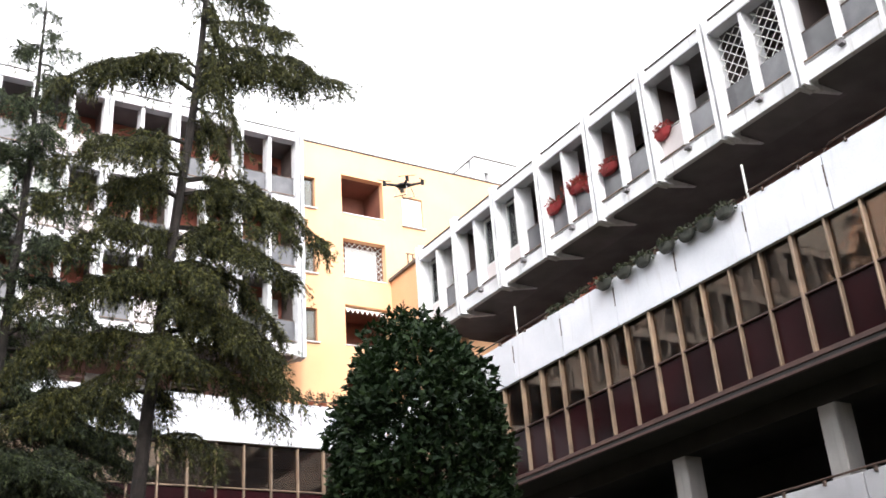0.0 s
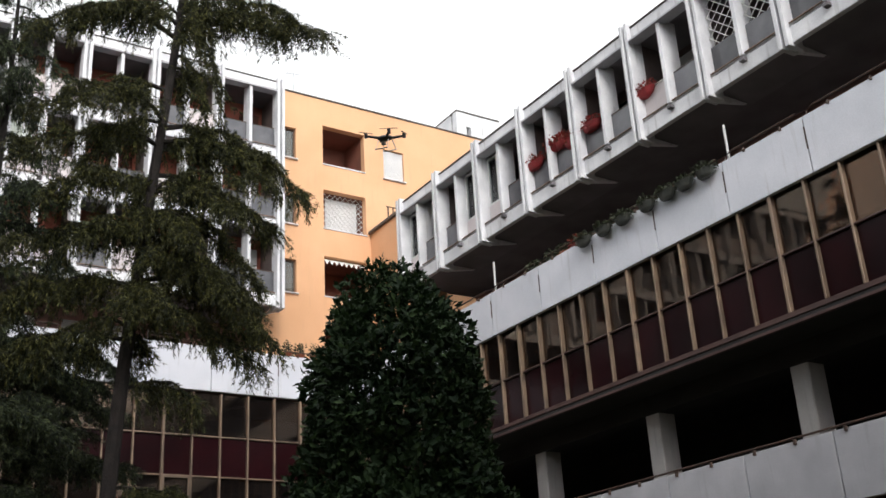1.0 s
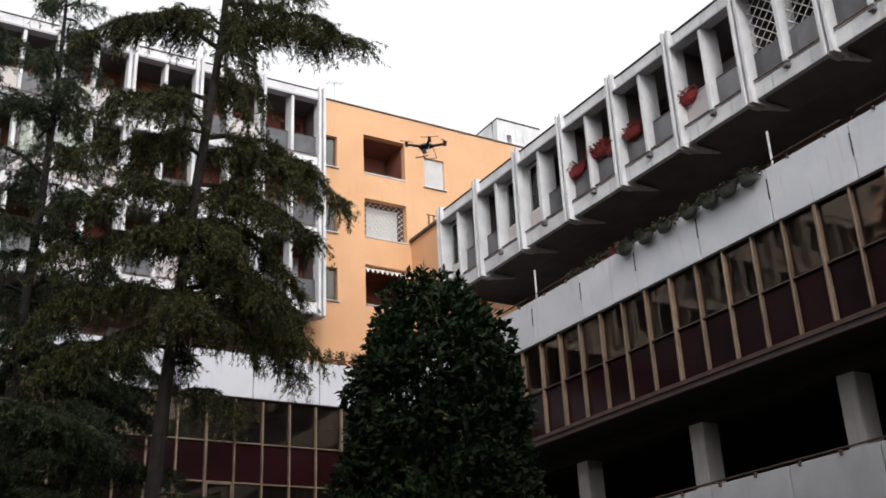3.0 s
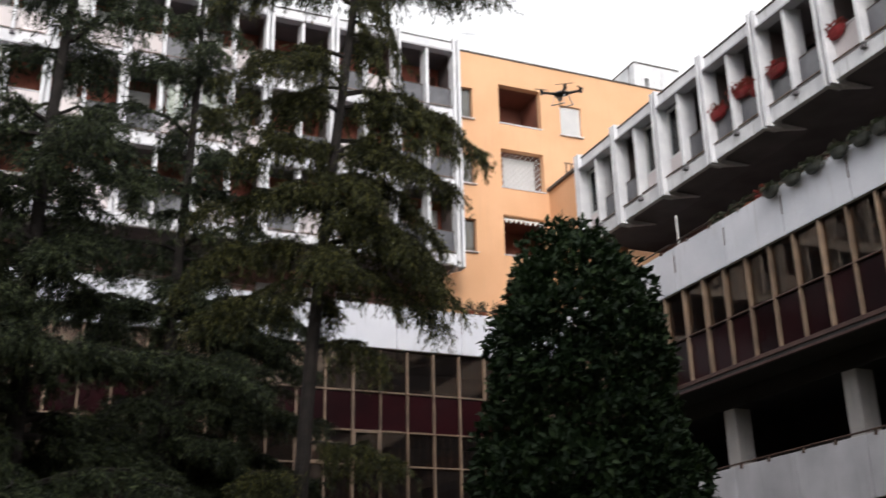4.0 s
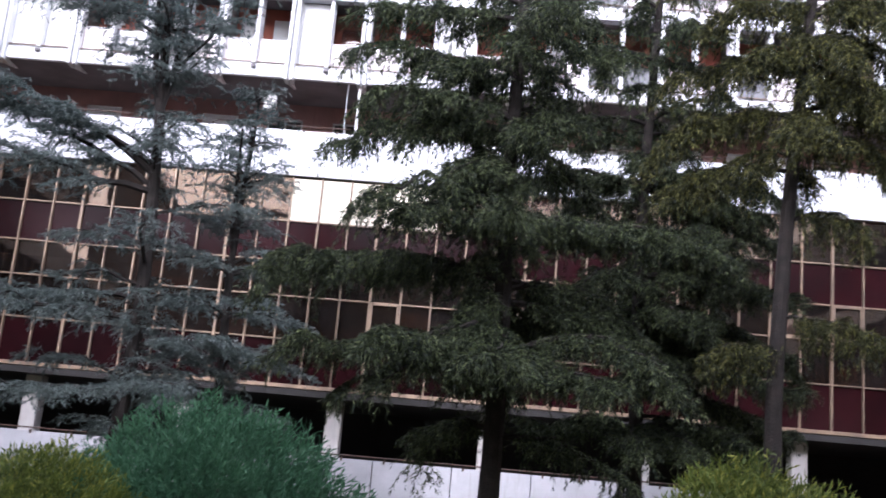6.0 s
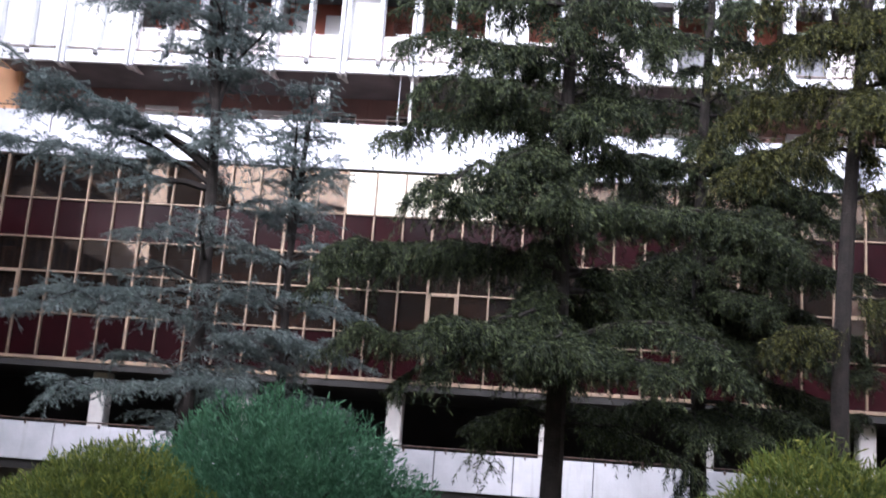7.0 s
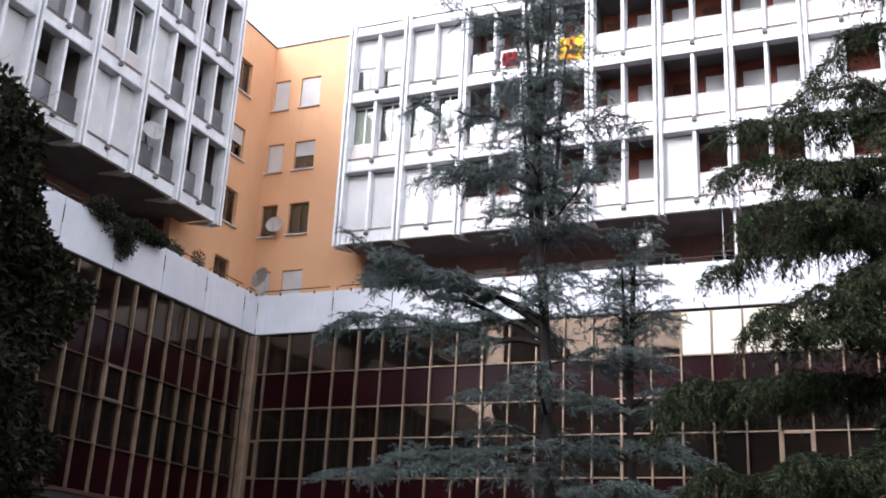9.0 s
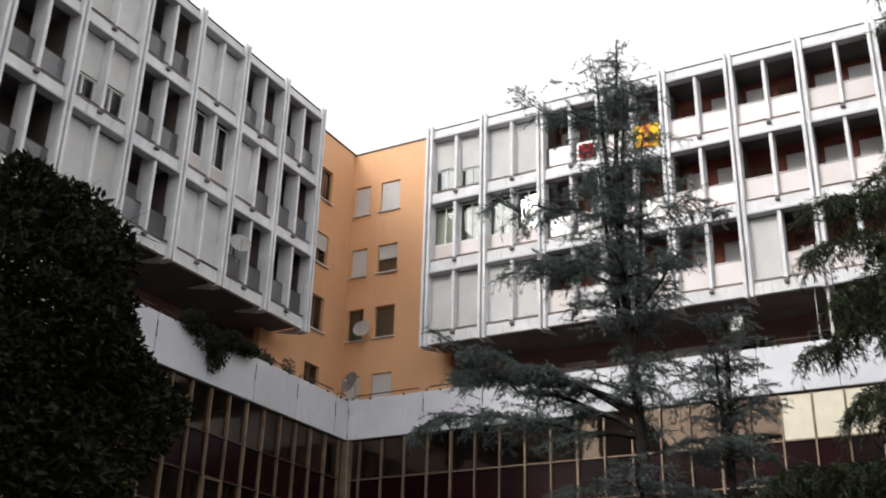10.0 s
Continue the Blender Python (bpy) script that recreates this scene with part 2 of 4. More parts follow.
def wall_bm(u0, u1, z0, z1, holes, thick):
    """A wall in x and z with rectangular holes cut through; its face at y = 0, its back at y = thick."""
    us = sorted({u0, u1, *(h[0] for h in holes), *(h[1] for h in holes)})
    zs = sorted({z0, z1, *(h[2] for h in holes), *(h[3] for h in holes)})
    us, zs = [u for u in us if u0 <= u <= u1], [z for z in zs if z0 <= z <= z1]

    def solid(i, j):
        if not (0 <= i < len(us) - 1 and 0 <= j < len(zs) - 1):
            return False
        cu, cz = (us[i] + us[i + 1]) / 2, (zs[j] + zs[j + 1]) / 2
        return not any(h[0] < cu < h[1] and h[2] < cz < h[3] for h in holes)

    bm, vs = bmesh.new(), {}

    def v(i, j, k):
        if (i, j, k) not in vs:
            vs[i, j, k] = bm.verts.new((us[i], thick * k, zs[j]))
        return vs[i, j, k]

    for i in range(len(us) - 1):
        for j in range(len(zs) - 1):
            if not solid(i, j):
                continue
            bm.faces.new((v(i, j, 0), v(i + 1, j, 0), v(i + 1, j + 1, 0), v(i, j + 1, 0)))
            bm.faces.new((v(i, j, 1), v(i, j + 1, 1), v(i + 1, j + 1, 1), v(i + 1, j, 1)))
            for di, dj, e in ((-1, 0, ((i, j + 1), (i, j))), (1, 0, ((i + 1, j), (i + 1, j + 1))), (0, -1, ((i, j), (i + 1, j))), (0, 1, ((i + 1, j + 1), (i, j + 1)))):
                if not solid(i + di, j + dj):
                    (a, b), (c, d) = e
                    bm.faces.new((v(c, d, 0), v(a, b, 0), v(a, b, 1), v(c, d, 1)))
    bmesh.ops.recalc_face_normals(bm, faces=bm.faces)
    return bm


def slats_bm(w, h, pitch=0.055, thick=0.02):
    """A closed roller shutter: slats with a slight step each."""
    bm = bmesh.new()
    n = max(2, int(h / pitch))
    last = [bm.verts.new((s * w / 2, 0, 0)) for s in (-1, 1)]
    for i in range(n):
        for y, z in ((-thick, (i + 0.25) * h / n), (-thick, (i + 0.8) * h / n), (0, (i + 1) * h / n)):
            now = [bm.verts.new((s * w / 2, y, z)) for s in (-1, 1)]
            bm.faces.new((last[0], last[1], now[1], now[0]))
            last = now
    return bm


def slats(w, h, material=None):
    material = material or SHUTTER
    key = ("slats", round(w, 3), round(h, 3), material.name)
    if key not in CACHE:
        me = bpy.data.meshes.new("slats")
        bm = slats_bm(w, h)
        bm.to_mesh(me)
        bm.free()
        me.materials.append(material)
        CACHE[key] = me
    return CACHE[key]


def frame_bm(w, h, t=0.06, d=0.06, mull=0):
    """A window frame with mull upright bars, standing on z = 0."""
    bm = bmesh.new()
    add_box(bm, -w / 2, w / 2, 0, d, 0, t)
    add_box(bm, -w / 2, w / 2, 0, d, h - t, h)
    for k in range(mull + 2):
        x = -w / 2 + t / 2 + (w - t) * k / (mull + 1)
        add_box(bm, x - t / 2, x + t / 2, 0.002, d - 0.002, t, h - t)
    return bm


def frame_mesh(w, h, material, mull=0):
    key = ("frame", round(w, 3), round(h, 3), material.name, mull)
    if key not in CACHE:
        me = bpy.data.meshes.new("frame")
        bm = frame_bm(w, h, mull=mull)
        bm.to_mesh(me)
        bm.free()
        me.materials.append(material)
        CACHE[key] = me
    return CACHE[key]


def lattice_bm(w, h, pitch=0.22, bar=0.022):
    """A diamond lattice of slats inside a w x h rectangle."""
    bm = bmesh.new()
    for sgn in (1, -1):
        k = -h
        while k < w + h:
            pts = []
            for z in (0, h):
                pts.append((k + (z if sgn > 0 else h - z), z))
            (xa, za), (xb, zb) = pts
            lo, hi = 0.0, 1.0
            dx = xb - xa
            for edge in (0, w):
                tcut = (edge - xa) / dx
                if (edge == 0) == (dx > 0):
                    lo = max(lo, tcut)
                else:
                    hi = min(hi, tcut)
            if hi - lo > 0.02:
                p, q = Vector((xa + dx * lo - w / 2, 0.01 * sgn, za + (zb - za) * lo)), Vector((xa + dx * hi - w / 2, 0.01 * sgn, za + (zb - za) * hi))
                tube_bm([p, q], bar * 0.6, 4, bm)
            k += pitch * 1.41
    return bm


# ---- plan ----
YA, XB, XC = 34.2, 18.66, -22.88          # front planes of the three wings
MOD = 2.483                               # bay module
POST, ROOF = 14.85, 24.4                  # foot and head of the twin fins
STOREY, FASCIA = 3.0, 14.95               # balcony storeys
BAND0, BAND1 = 11.58, 13.14               # white parapet band
ROWS_A = (11.52, 10.05, 8.7, 7.55, 6.15, 4.7)
DEEP = 1.5
SETBACK = 3.0
rng = random.Random(7)


def twin_fin(parent, u, z0, z1, bracket=True):
    """Two upright fins side by side, with a wedge bracket running back under the soffit."""
    key = ("twin", round(z1 - z0, 2), bracket)
    if key not in CACHE:
        bm = bmesh.new()
        h = z1 - z0
        for s in (-1, 1):
            add_box(bm, s * 0.097 - 0.055, s * 0.097 + 0.055, -0.22, 0.3, 0, h, 0.012)
        add_box(bm, -0.042, 0.042, 0.02, 0.28, 0.05, h - 0.3)
        if bracket:
            a = [bm.verts.new(p) for p in ((-0.07, 0.26, 0.0), (0.07, 0.26, 0.0), (-0.07, 0.26, 0.2), (0.07, 0.26, 0.2), (-0.05, 1.25, 0.2), (0.05, 1.25, 0.2))]
            for f in ((0, 1, 5, 4), (0, 4, 2), (1, 3, 5), (0, 2, 3, 1), (2, 4, 5, 3)):
                bm.faces.new([a[i] for i in f])
        me = bpy.data.meshes.new("twin_fin")
        bm.to_mesh(me)
        bm.free()
        me.materials.append(WHITE)
        CACHE[key] = me
    part("twin_fin", CACHE[key], WHITE, parent, at=(u, 0, z0))


def half_bay(parent, kind, w, h, u, z):
    """What fills half a bay, between two fins: shutters, glazing or an open balcony."""
    if kind == "s":
        part("roller_shutter", slats(w, h - 0.1), SHUTTER, parent, "closed white roller shutter", at=(u, 0.16, z + 0.08))
    elif kind == "h":
        lo = rng.choice((0.9, 1.0, 1.15))
        part("roller_shutter", slats(w, h - lo), SHUTTER, parent, "half-lowered white roller shutter", at=(u, 0.16, z + lo))
        part("window_frame", frame_mesh(w, lo, FRAMEW, 1), FRAMEW, parent, at=(u, 0.2, z))
        part("window_pane", box(w - 0.1, 0.012, lo - 0.1, CLEAR, 0), CLEAR, parent, at=(u, 0.23, z + 0.05))
    elif kind == "w":
        part("lower_panel", box(w, 0.04, 0.75, PARAPET), PARAPET, parent, "grey-green lower glazing panel", at=(u, 0.2, z))
        part("window_frame", frame_mesh(w, h - 0.78, FRAMEW, 1), FRAMEW, parent, at=(u, 0.2, z + 0.76))
        part("window_pane", box(w - 0.1, 0.012, h - 0.9, CLEAR, 0), CLEAR, parent, at=(u, 0.23, z + 0.82))
        part("curtain", box(w * rng.uniform(0.4, 0.9), 0.03, h - 0.9, CURTAIN), CURTAIN, parent, "drawn cream curtain", at=(u + rng.uniform(-0.1, 0.1), 0.42, z + 0.8))
    else:
        if kind == "d":
            part("rail_glass", box(w, 0.02, 0.85, RAILGLASS, 0), RAILGLASS, parent, "smoked glass balcony panel", at=(u, 0.12, z + 0.08))
            part("top_rail", box(w, 0.05, 0.04, RAIL), RAIL, parent, at=(u, 0.12, z + 0.93))
        elif kind == "l":
            part("lattice_screen", lattice_bm(w, h - 0.95), FRAMEW, parent, "white diamond lattice screen", at=(u, 0.14, z + 0.92))
            part("rail_glass", box(w, 0.02, 0.85, RAILGLASS, 0), RAILGLASS, parent, "smoked glass balcony panel", at=(u, 0.12, z + 0.06))
        else:
            part("parapet_panel", box(w, 0.04, 0.88, PARAPET), PARAPET, parent, "pale frosted balcony panel", at=(u, 0.12, z + 0.05))
            part("top_rail", box(w, 0.06, 0.035, FRAMEW), FRAMEW, parent, at=(u, 0.12, z + 0.95))
        if rng.random() < 0.45:
            hh = rng.uniform(0.5, 1.3)
            part("inner_shutter", slats(w * 0.75, hh), SHUTTER, parent, "partly lowered cream shutter", at=(u, DEEP - 0.06, z + h - 0.15 - hh))
        if rng.random() < 0.55:
            part("balcony_window", box(w * 0.8, 0.03, 2.1, CLEAR, 0), CLEAR, parent, at=(u, DEEP - 0.03, z + 0.05))
        if kind == "r":
            part("inner_awning", box(w, 0.5, 0.3, RED), RED, parent, "faded red awning cloth", at=(u, 0.6, z + h - 0.4))


def balcony(building, u, z, codes, rear):
    """One bay: floor slab with its fascia, a centre divider fin, party walls and what fills the halves."""
    w = MOD
    key = ("slab", w)
    if key not in CACHE:
        bm = bmesh.new()
        add_box(bm, -w / 2, w / 2, -0.06, 0.1, 0, 0.43, 0.015)
        add_box(bm, -w / 2 + 0.14, w / 2 - 0.14, -0.075, -0.02, 0.47, 0.5)
        me = bpy.data.meshes.new("balcony_slab")
        bm.to_mesh(me)
        bm.free()
        me.materials.append(WHITE)
        CACHE[key] = me
    slab = part("balcony", CACHE[key], WHITE, building, at=(u + w / 2, 0, z))
    part("floor_slab", box(w, DEEP - 0.1, 0.22, SOFFIT, 0), SOFFIT, slab, "balcony underside in a shade-dark grey", at=(0, 0.1 + (DEEP - 0.1) / 2, 0.17))
    zo, h = 0.43, STOREY - 0.43
    part("divider_fin", box(0.12, 0.62, h, WHITE, 0.012), WHITE, slab, at=(0, 0.13, zo))
    part("drain_block", box(0.15, 0.16, 0.1, SOFFIT, 0.01), SOFFIT, slab, at=(0, -0.12, zo - 0.16))
    for s in (-1, 1):
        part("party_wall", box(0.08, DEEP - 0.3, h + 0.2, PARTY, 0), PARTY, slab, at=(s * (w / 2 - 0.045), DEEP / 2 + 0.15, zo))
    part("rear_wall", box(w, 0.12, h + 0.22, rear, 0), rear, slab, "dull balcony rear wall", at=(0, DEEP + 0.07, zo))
    part("pelmet", box(w - 0.36, 0.36, 0.07, GREYPANEL, 0.012), GREYPANEL, slab, at=(0, -0.07, STOREY - 0.13))
    # solid dark strip put in as the shadow line above the pelmet
    part("pelmet_shadow_gap", box(w - 0.3, 0.1, 0.06, FRAMED, 0), FRAMED, slab, at=(0, 0.02, STOREY - 0.062))
    part("sill_rail", box(w - 0.36, 0.035, 0.03, FRAMED, 0.004), FRAMED, slab, at=(0, -0.1, zo + 0.05))
    hw = w / 2 - 0.06 - 0.14
    for s, kind in ((-1, codes[0]), (1, codes[1])):
        half_bay(slab, kind, hw, h - 0.12, s * (0.06 + hw / 2), zo)


def balcony_storeys(building, u0, rows, z0=FASCIA, rear=None):
    """rows: from the lowest storey up, one two-letter code a bay."""
    n = len(rows[0])
    for k, row in enumerate(rows):
        for i, codes in enumerate(row):
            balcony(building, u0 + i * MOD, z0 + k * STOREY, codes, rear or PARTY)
    top = z0 + len(rows) * STOREY
    for i in range(n):
        part("roof_fascia", box(MOD, 0.2, 0.42, WHITE, 0.015), WHITE, building, at=(u0 + (i + 0.5) * MOD, 0.04, top - 0.02))
        part("roof_coping", box(MOD - 0.3, 0.26, 0.035, COPING, 0.006), COPING, building, at=(u0 + (i + 0.5) * MOD, 0.03, top + 0.4))
        # dark strip on the fascia face drawn as its shadow line
        part("fascia_shadow_gap", box(MOD - 0.3, 0.05, 0.035, FRAMED, 0), FRAMED, building, at=(u0 + (i + 0.5) * MOD, -0.05, top + 0.02))
    part("roof_slab", box(n * MOD, 9.0, 0.3, SOFFIT), SOFFIT, building, "flat roof behind the fascia", at=(u0 + n * MOD / 2, 4.64, top))
    part("roof_rail", tube_bm([(u0, 0.3, top + 0.62), (u0 + n * MOD, 0.3, top + 0.62)], 0.012, 5), STEEL, building)
    for i in range(n + 1):
        twin_fin(building, u0 + i * MOD, POST, top + 0.55)


def band(building, u0, u1, joint0, rail=True, lo=BAND0):
    """The white parapet band: separate panels with open joints, a bent pipe rail and drip stains."""
    u, n = u0, 0
    cuts = [u0]
    j = joint0
    while j < u1:
        if j > u0 + 0.3:
            cuts.append(j)
        j += MOD
    cuts.append(u1)
    for a, b in zip(cuts, cuts[1:]):
        part("band_panel", box(b - a - 0.025, 0.12, BAND1 - lo, BAND, 0.012), BAND, building, at=((a + b) / 2, 0.06, lo))
        if rail:
            pts = [(a + 0.12, 0.05, BAND1 - 0.25), (a + 0.12, 0.03, BAND1 + 0.1), (a + 0.3, 0.03, BAND1 + 0.17), (b - 0.2, 0.03, BAND1 + 0.17)]
            part("pipe_rail", tube_bm(pts, 0.022, 6), RAIL, building)
            for q in (0.3, 0.75):
                part("rail_clip", box(0.05, 0.06, 0.1, RAIL, 0.005), RAIL, building, at=(a + (b - a) * q, -0.03, BAND1 - 0.06))
        part("joint_drip", box(0.03, 0.02, 0.55, RAIL, 0.004), RAIL, building, at=(b, -0.006, BAND0 + 0.75))
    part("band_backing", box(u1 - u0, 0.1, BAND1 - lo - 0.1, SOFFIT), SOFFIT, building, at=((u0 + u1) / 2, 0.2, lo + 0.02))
    part("terrace_floor", box(u1 - u0, SETBACK + 0.2, 0.25, PAVING), PAVING, building, at=((u0 + u1) / 2, 1.75, BAND0 + 0.35))


def curtain_wall(building, u0, u1, rows, first, bright=(), pitch=0.985, bars=None, slim=0.058):
    """Bronze uprights and rails holding tinted panes and dark red spandrel panels; a room painted dim behind."""
    us = [u0]
    u = first
    while u < u1 - 0.1:
        if u > u0 + 0.1:
            us.append(u)
        u += pitch
    us.append(u1)
    height = rows[0] - rows[-1]
    bars = bars or BRASS
    wall = part("curtain_wall", box(u1 - u0, 0.16, 0.12, bars, 0.01), bars, building, "bronze curtain wall with tinted glass", at=((u0 + u1) / 2, 0.14, rows[-1] - 0.12))
    off = -(u0 + u1) / 2
    zb = -(rows[-1] - 0.12)
    for k, q in enumerate(us):
        wide = slim if k % 5 else slim * 1.5
        part("mullion", box(wide, 0.14, height, BRASS, 0.008), BRASS, wall, at=(q + off, -0.02, rows[-1] + zb))
    for a, b in zip(us, us[1:]):
        for j, (t, s) in enumerate(zip(rows, rows[1:])):
            red = j in (1, 4)
            at = ((a + b) / 2 + off, 0.04 + (0 if red else rng.uniform(0, 0.012)), s + zb)
            if red:
                part("spandrel_panel", box(b - a, 0.03, t - s, SPANDREL, 0.004), SPANDREL, wall, at=at)
            else:
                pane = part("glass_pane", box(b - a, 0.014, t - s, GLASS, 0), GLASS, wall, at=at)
                pane.rotation_euler = (rng.uniform(-0.006, 0.006), 0, rng.uniform(-0.008, 0.008))
                mid = (a + b) / 2
                # cream sheet before the glass stands in for a bright reflection
                if j == 0 and any(p < mid < q for p, q in bright):
                    part("drawn_blind", box(b - a - 0.05, 0.02, t - s - 0.04, CURTAIN), CURTAIN, wall, "pale sheet standing in for a bright reflection", at=(at[0], -0.01, at[2] + 0.02))
                elif rng.random() < 0.1:
                    part("drawn_blind", box(b - a - 0.05, 0.02, (t - s) * rng.uniform(0.3, 0.9), BLIND), BLIND, wall, "brown drawn blind", at=(at[0], 0.35, at[2]))
                if j in (2, 3) and rng.random() < 0.12:
                    part("sash", frame_mesh(b - a - 0.08, t - s - 0.05, BRASS), BRASS, wall, "bronze opening sash", at=(at[0], -0.07, at[2] + 0.02))
    for t in rows[1:-1]:
        part("transom", box(u1 - u0, 0.1, 0.045, bars, 0.006), bars, wall, at=(0, -0.005, t + zb - 0.032))
    part("room_rear", box(u1 - u0, 0.1, height + 0.2, DARKROOM, 0), DARKROOM, building, "office rear wall painted dim", at=((u0 + u1) / 2, 3.2, rows[-1]))
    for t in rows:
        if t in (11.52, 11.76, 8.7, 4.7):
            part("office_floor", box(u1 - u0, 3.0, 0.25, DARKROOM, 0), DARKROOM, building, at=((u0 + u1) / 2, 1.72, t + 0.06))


def terrace_wall(building, u0, u1, seed):
    """The set-back storey under the balconies: red-brown wall with shuttered windows and a dark soffit above."""
    r = random.Random(seed)
    holes, u = [], u0 + 0.8
    while u < u1 - 2.2:
        w = r.choice((0.9, 1.3, 1.3))
        holes.append((u, u + w, 13.0 if r.random() < 0.5 else 13.35, 14.55))
        u += w + r.uniform(0.5, 1.2)
    wall = part("terrace_wall", wall_bm(u0, u1, BAND0 + 0.5, 15.15, holes, 0.25), TERRACE, building, "red set-back terrace wall, lightened for haze", at=(0, SETBACK, 0))
    part("deep_soffit", box(u1 - u0, SETBACK + 0.3 - DEEP, 0.2, SOFFIT, 0), SOFFIT, building, "underside behind the balconies in a shade-dark grey", at=((u0 + u1) / 2, (DEEP + SETBACK + 0.3) / 2, 15.12))
    for a, b, z0, z1 in holes:
        part("window_frame", frame_mesh(b - a, z1 - z0, FRAMEW, 1), FRAMEW, wall, at=((a + b) / 2, 0.08, z0))
        part("window_pane", box(b - a - 0.08, 0.012, z1 - z0 - 0.08, CLEAR, 0), CLEAR, wall, at=((a + b) / 2, 0.12, z0 + 0.04))
        if r.random() < 0.7:
            hh = (z1 - z0) * r.uniform(0.4, 1.0)
            part("roller_shutter", slats(b - a, hh), SHUTTER, wall, "lowered white shutter", at=((a + b) / 2, 0.07, z1 - hh))
        part("room_rear", box(b - a + 0.3, 0.05, z1 - z0 + 0.2, DARKROOM, 0), DARKROOM, wall, at=((a + b) / 2, 1.0, z0 - 0.1))


def arcade(building, u0, u1, first, floor, head, par0, par1, depth=1.15, far=6.0, past=(0.0, 0.0)):
    """Columns and a white panelled parapet under the overhang, the depth behind painted near-black for shade."""
    soff = part("arcade_soffit", box(u1 - u0 + sum(past), far, 0.2, ARCADE_SHADE, 0), ARCADE_SHADE, building, "underside of the overhang painted near-black for shade", at=((u0 + u1 + past[1] - past[0]) / 2, far / 2 + 0.09, head - 0.34))
    u = first
    while u < u1:
        if u > u0 + 0.4:
            part("column", box(0.52, 0.6, head - 0.34 - floor, COLUMN, 0.03), COLUMN, building, "pale concrete column", at=(u, depth, floor))
        u += 2 * MOD
    a = u0
    while a < u1 - 0.2:
        b = min(a + MOD, u1)
        part("parapet_panel", box(b - a - 0.03, 0.12, par1 - par0, GREYPANEL, 0.012), GREYPANEL, building, at=((a + b) / 2, 0.2, par0))
        part("rail_clip", box(0.06, 0.08, 0.12, RAIL, 0.005), RAIL, building, at=(a + 0.35, 0.12, par1 - 0.08))
        part("rail_clip", box(0.06, 0.08, 0.12, RAIL, 0.005), RAIL, building, at=(a + 1.5, 0.12, par1 - 0.08))
        a = b
    part("pipe_rail", tube_bm([(u0, 0.25, par1 + 0.1), (u1, 0.25, par1 + 0.1)], 0.025, 6), RAIL, building)
    part("arcade_floor", box(u1 - u0 + sum(past), far, 0.3, ARCADE_SHADE, 0), ARCADE_SHADE, building, at=((u0 + u1 + past[1] - past[0]) / 2, far / 2 + 0.3, floor - 0.3))
    part("arcade_rear_wall", box(u1 - u0 + sum(past), 0.2, head - floor, ARCADE_SHADE, 0), ARCADE_SHADE, building, at=((u0 + u1 + past[1] - past[0]) / 2, far, floor))


# ---- wing facing the camera ----
wing = thing("apartment_building", "white balconied block over a bronze glass office front", "apartment building", m=pose(0, YA, 0))
U_A = -19.56
low = "ss ss od oo oo so oo ho oo dd oo do dd dd".split()
mid = "ww ww dd od oo oo oo ho od dw wo dd od dd".split()
top = "hh ss dd od oo oo oo oo ho od oo dd do dd".split()
balcony_storeys(wing, U_A, [low, mid, top], rear=REDWALL)
band(wing, XC, XB, U_A)
curtain_wall(wing, XC, XB, ROWS_A, XC + 0.55, bright=((-6.1, -2.1),))
terrace_wall(wing, U_A, U_A + 14 * MOD, 3)
arcade(wing, XC, XB, -19.38, 1.35, 4.7, 1.35, 2.55, past=(6.5, 0.0))
part("arcade_end_wall", box(0.2, 6.0, 3.4, DARKROOM, 0), DARKROOM, wing, at=(XC - 6.4, 3.0, 1.35))

part("corner_post", box(0.34, 0.34, 6.9, BRASS, 0.02), BRASS, wing, "broad bronze corner post", at=(XC + 0.02, 0.02, 4.62))
part("corner_post", box(0.34, 0.34, 2.8, BRASS, 0.02), BRASS, wing, "broad bronze corner post", at=(XB - 0.02, 0.02, 8.7))
# slabs and walls added inside the corners to stop light leaking in
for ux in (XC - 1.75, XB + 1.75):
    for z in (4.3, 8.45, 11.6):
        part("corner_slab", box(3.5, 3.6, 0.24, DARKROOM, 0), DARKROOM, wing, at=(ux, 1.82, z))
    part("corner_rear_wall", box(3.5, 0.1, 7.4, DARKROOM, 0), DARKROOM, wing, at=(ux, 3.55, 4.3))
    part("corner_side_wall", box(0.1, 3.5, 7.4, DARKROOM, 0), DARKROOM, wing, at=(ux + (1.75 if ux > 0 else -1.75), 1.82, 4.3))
for ue in (U_A + 0.02, U_A + 14 * MOD - 0.02):
    part("terrace_end_wall", box(0.25, 1.8, 3.3, REDWALL, 0), REDWALL, wing, at=(ue, 2.55, BAND0 + 0.5))

# ---- wing with one row of balconies ----
wing_low = thing("apartment_building", "white block with one balcony row above tall dark pilotis", "apartment building", m=pose(XB, 0, 0, 0, 0, -90))
rowb = "wd dw wd dd dd od ll dd od wd od dw".split()
balcony_storeys(wing_low, -30.9, [rowb])
for ob in wing_low.children:  # this wing's bays are one hundredth wider
    ob.matrix_basis = pose(-30.9, 0, 0) @ Matrix.Diagonal((1.01, 1, 1, 1)) @ pose(30.9, 0, 0) @ ob.matrix_basis
band(wing_low, -YA, 2.0, -30.8, lo=11.74)
curtain_wall(wing_low, -YA, 2.0, (11.76, 10.28, 8.93), -YA + 0.6, bars=DARKTRIM, pitch=0.991)
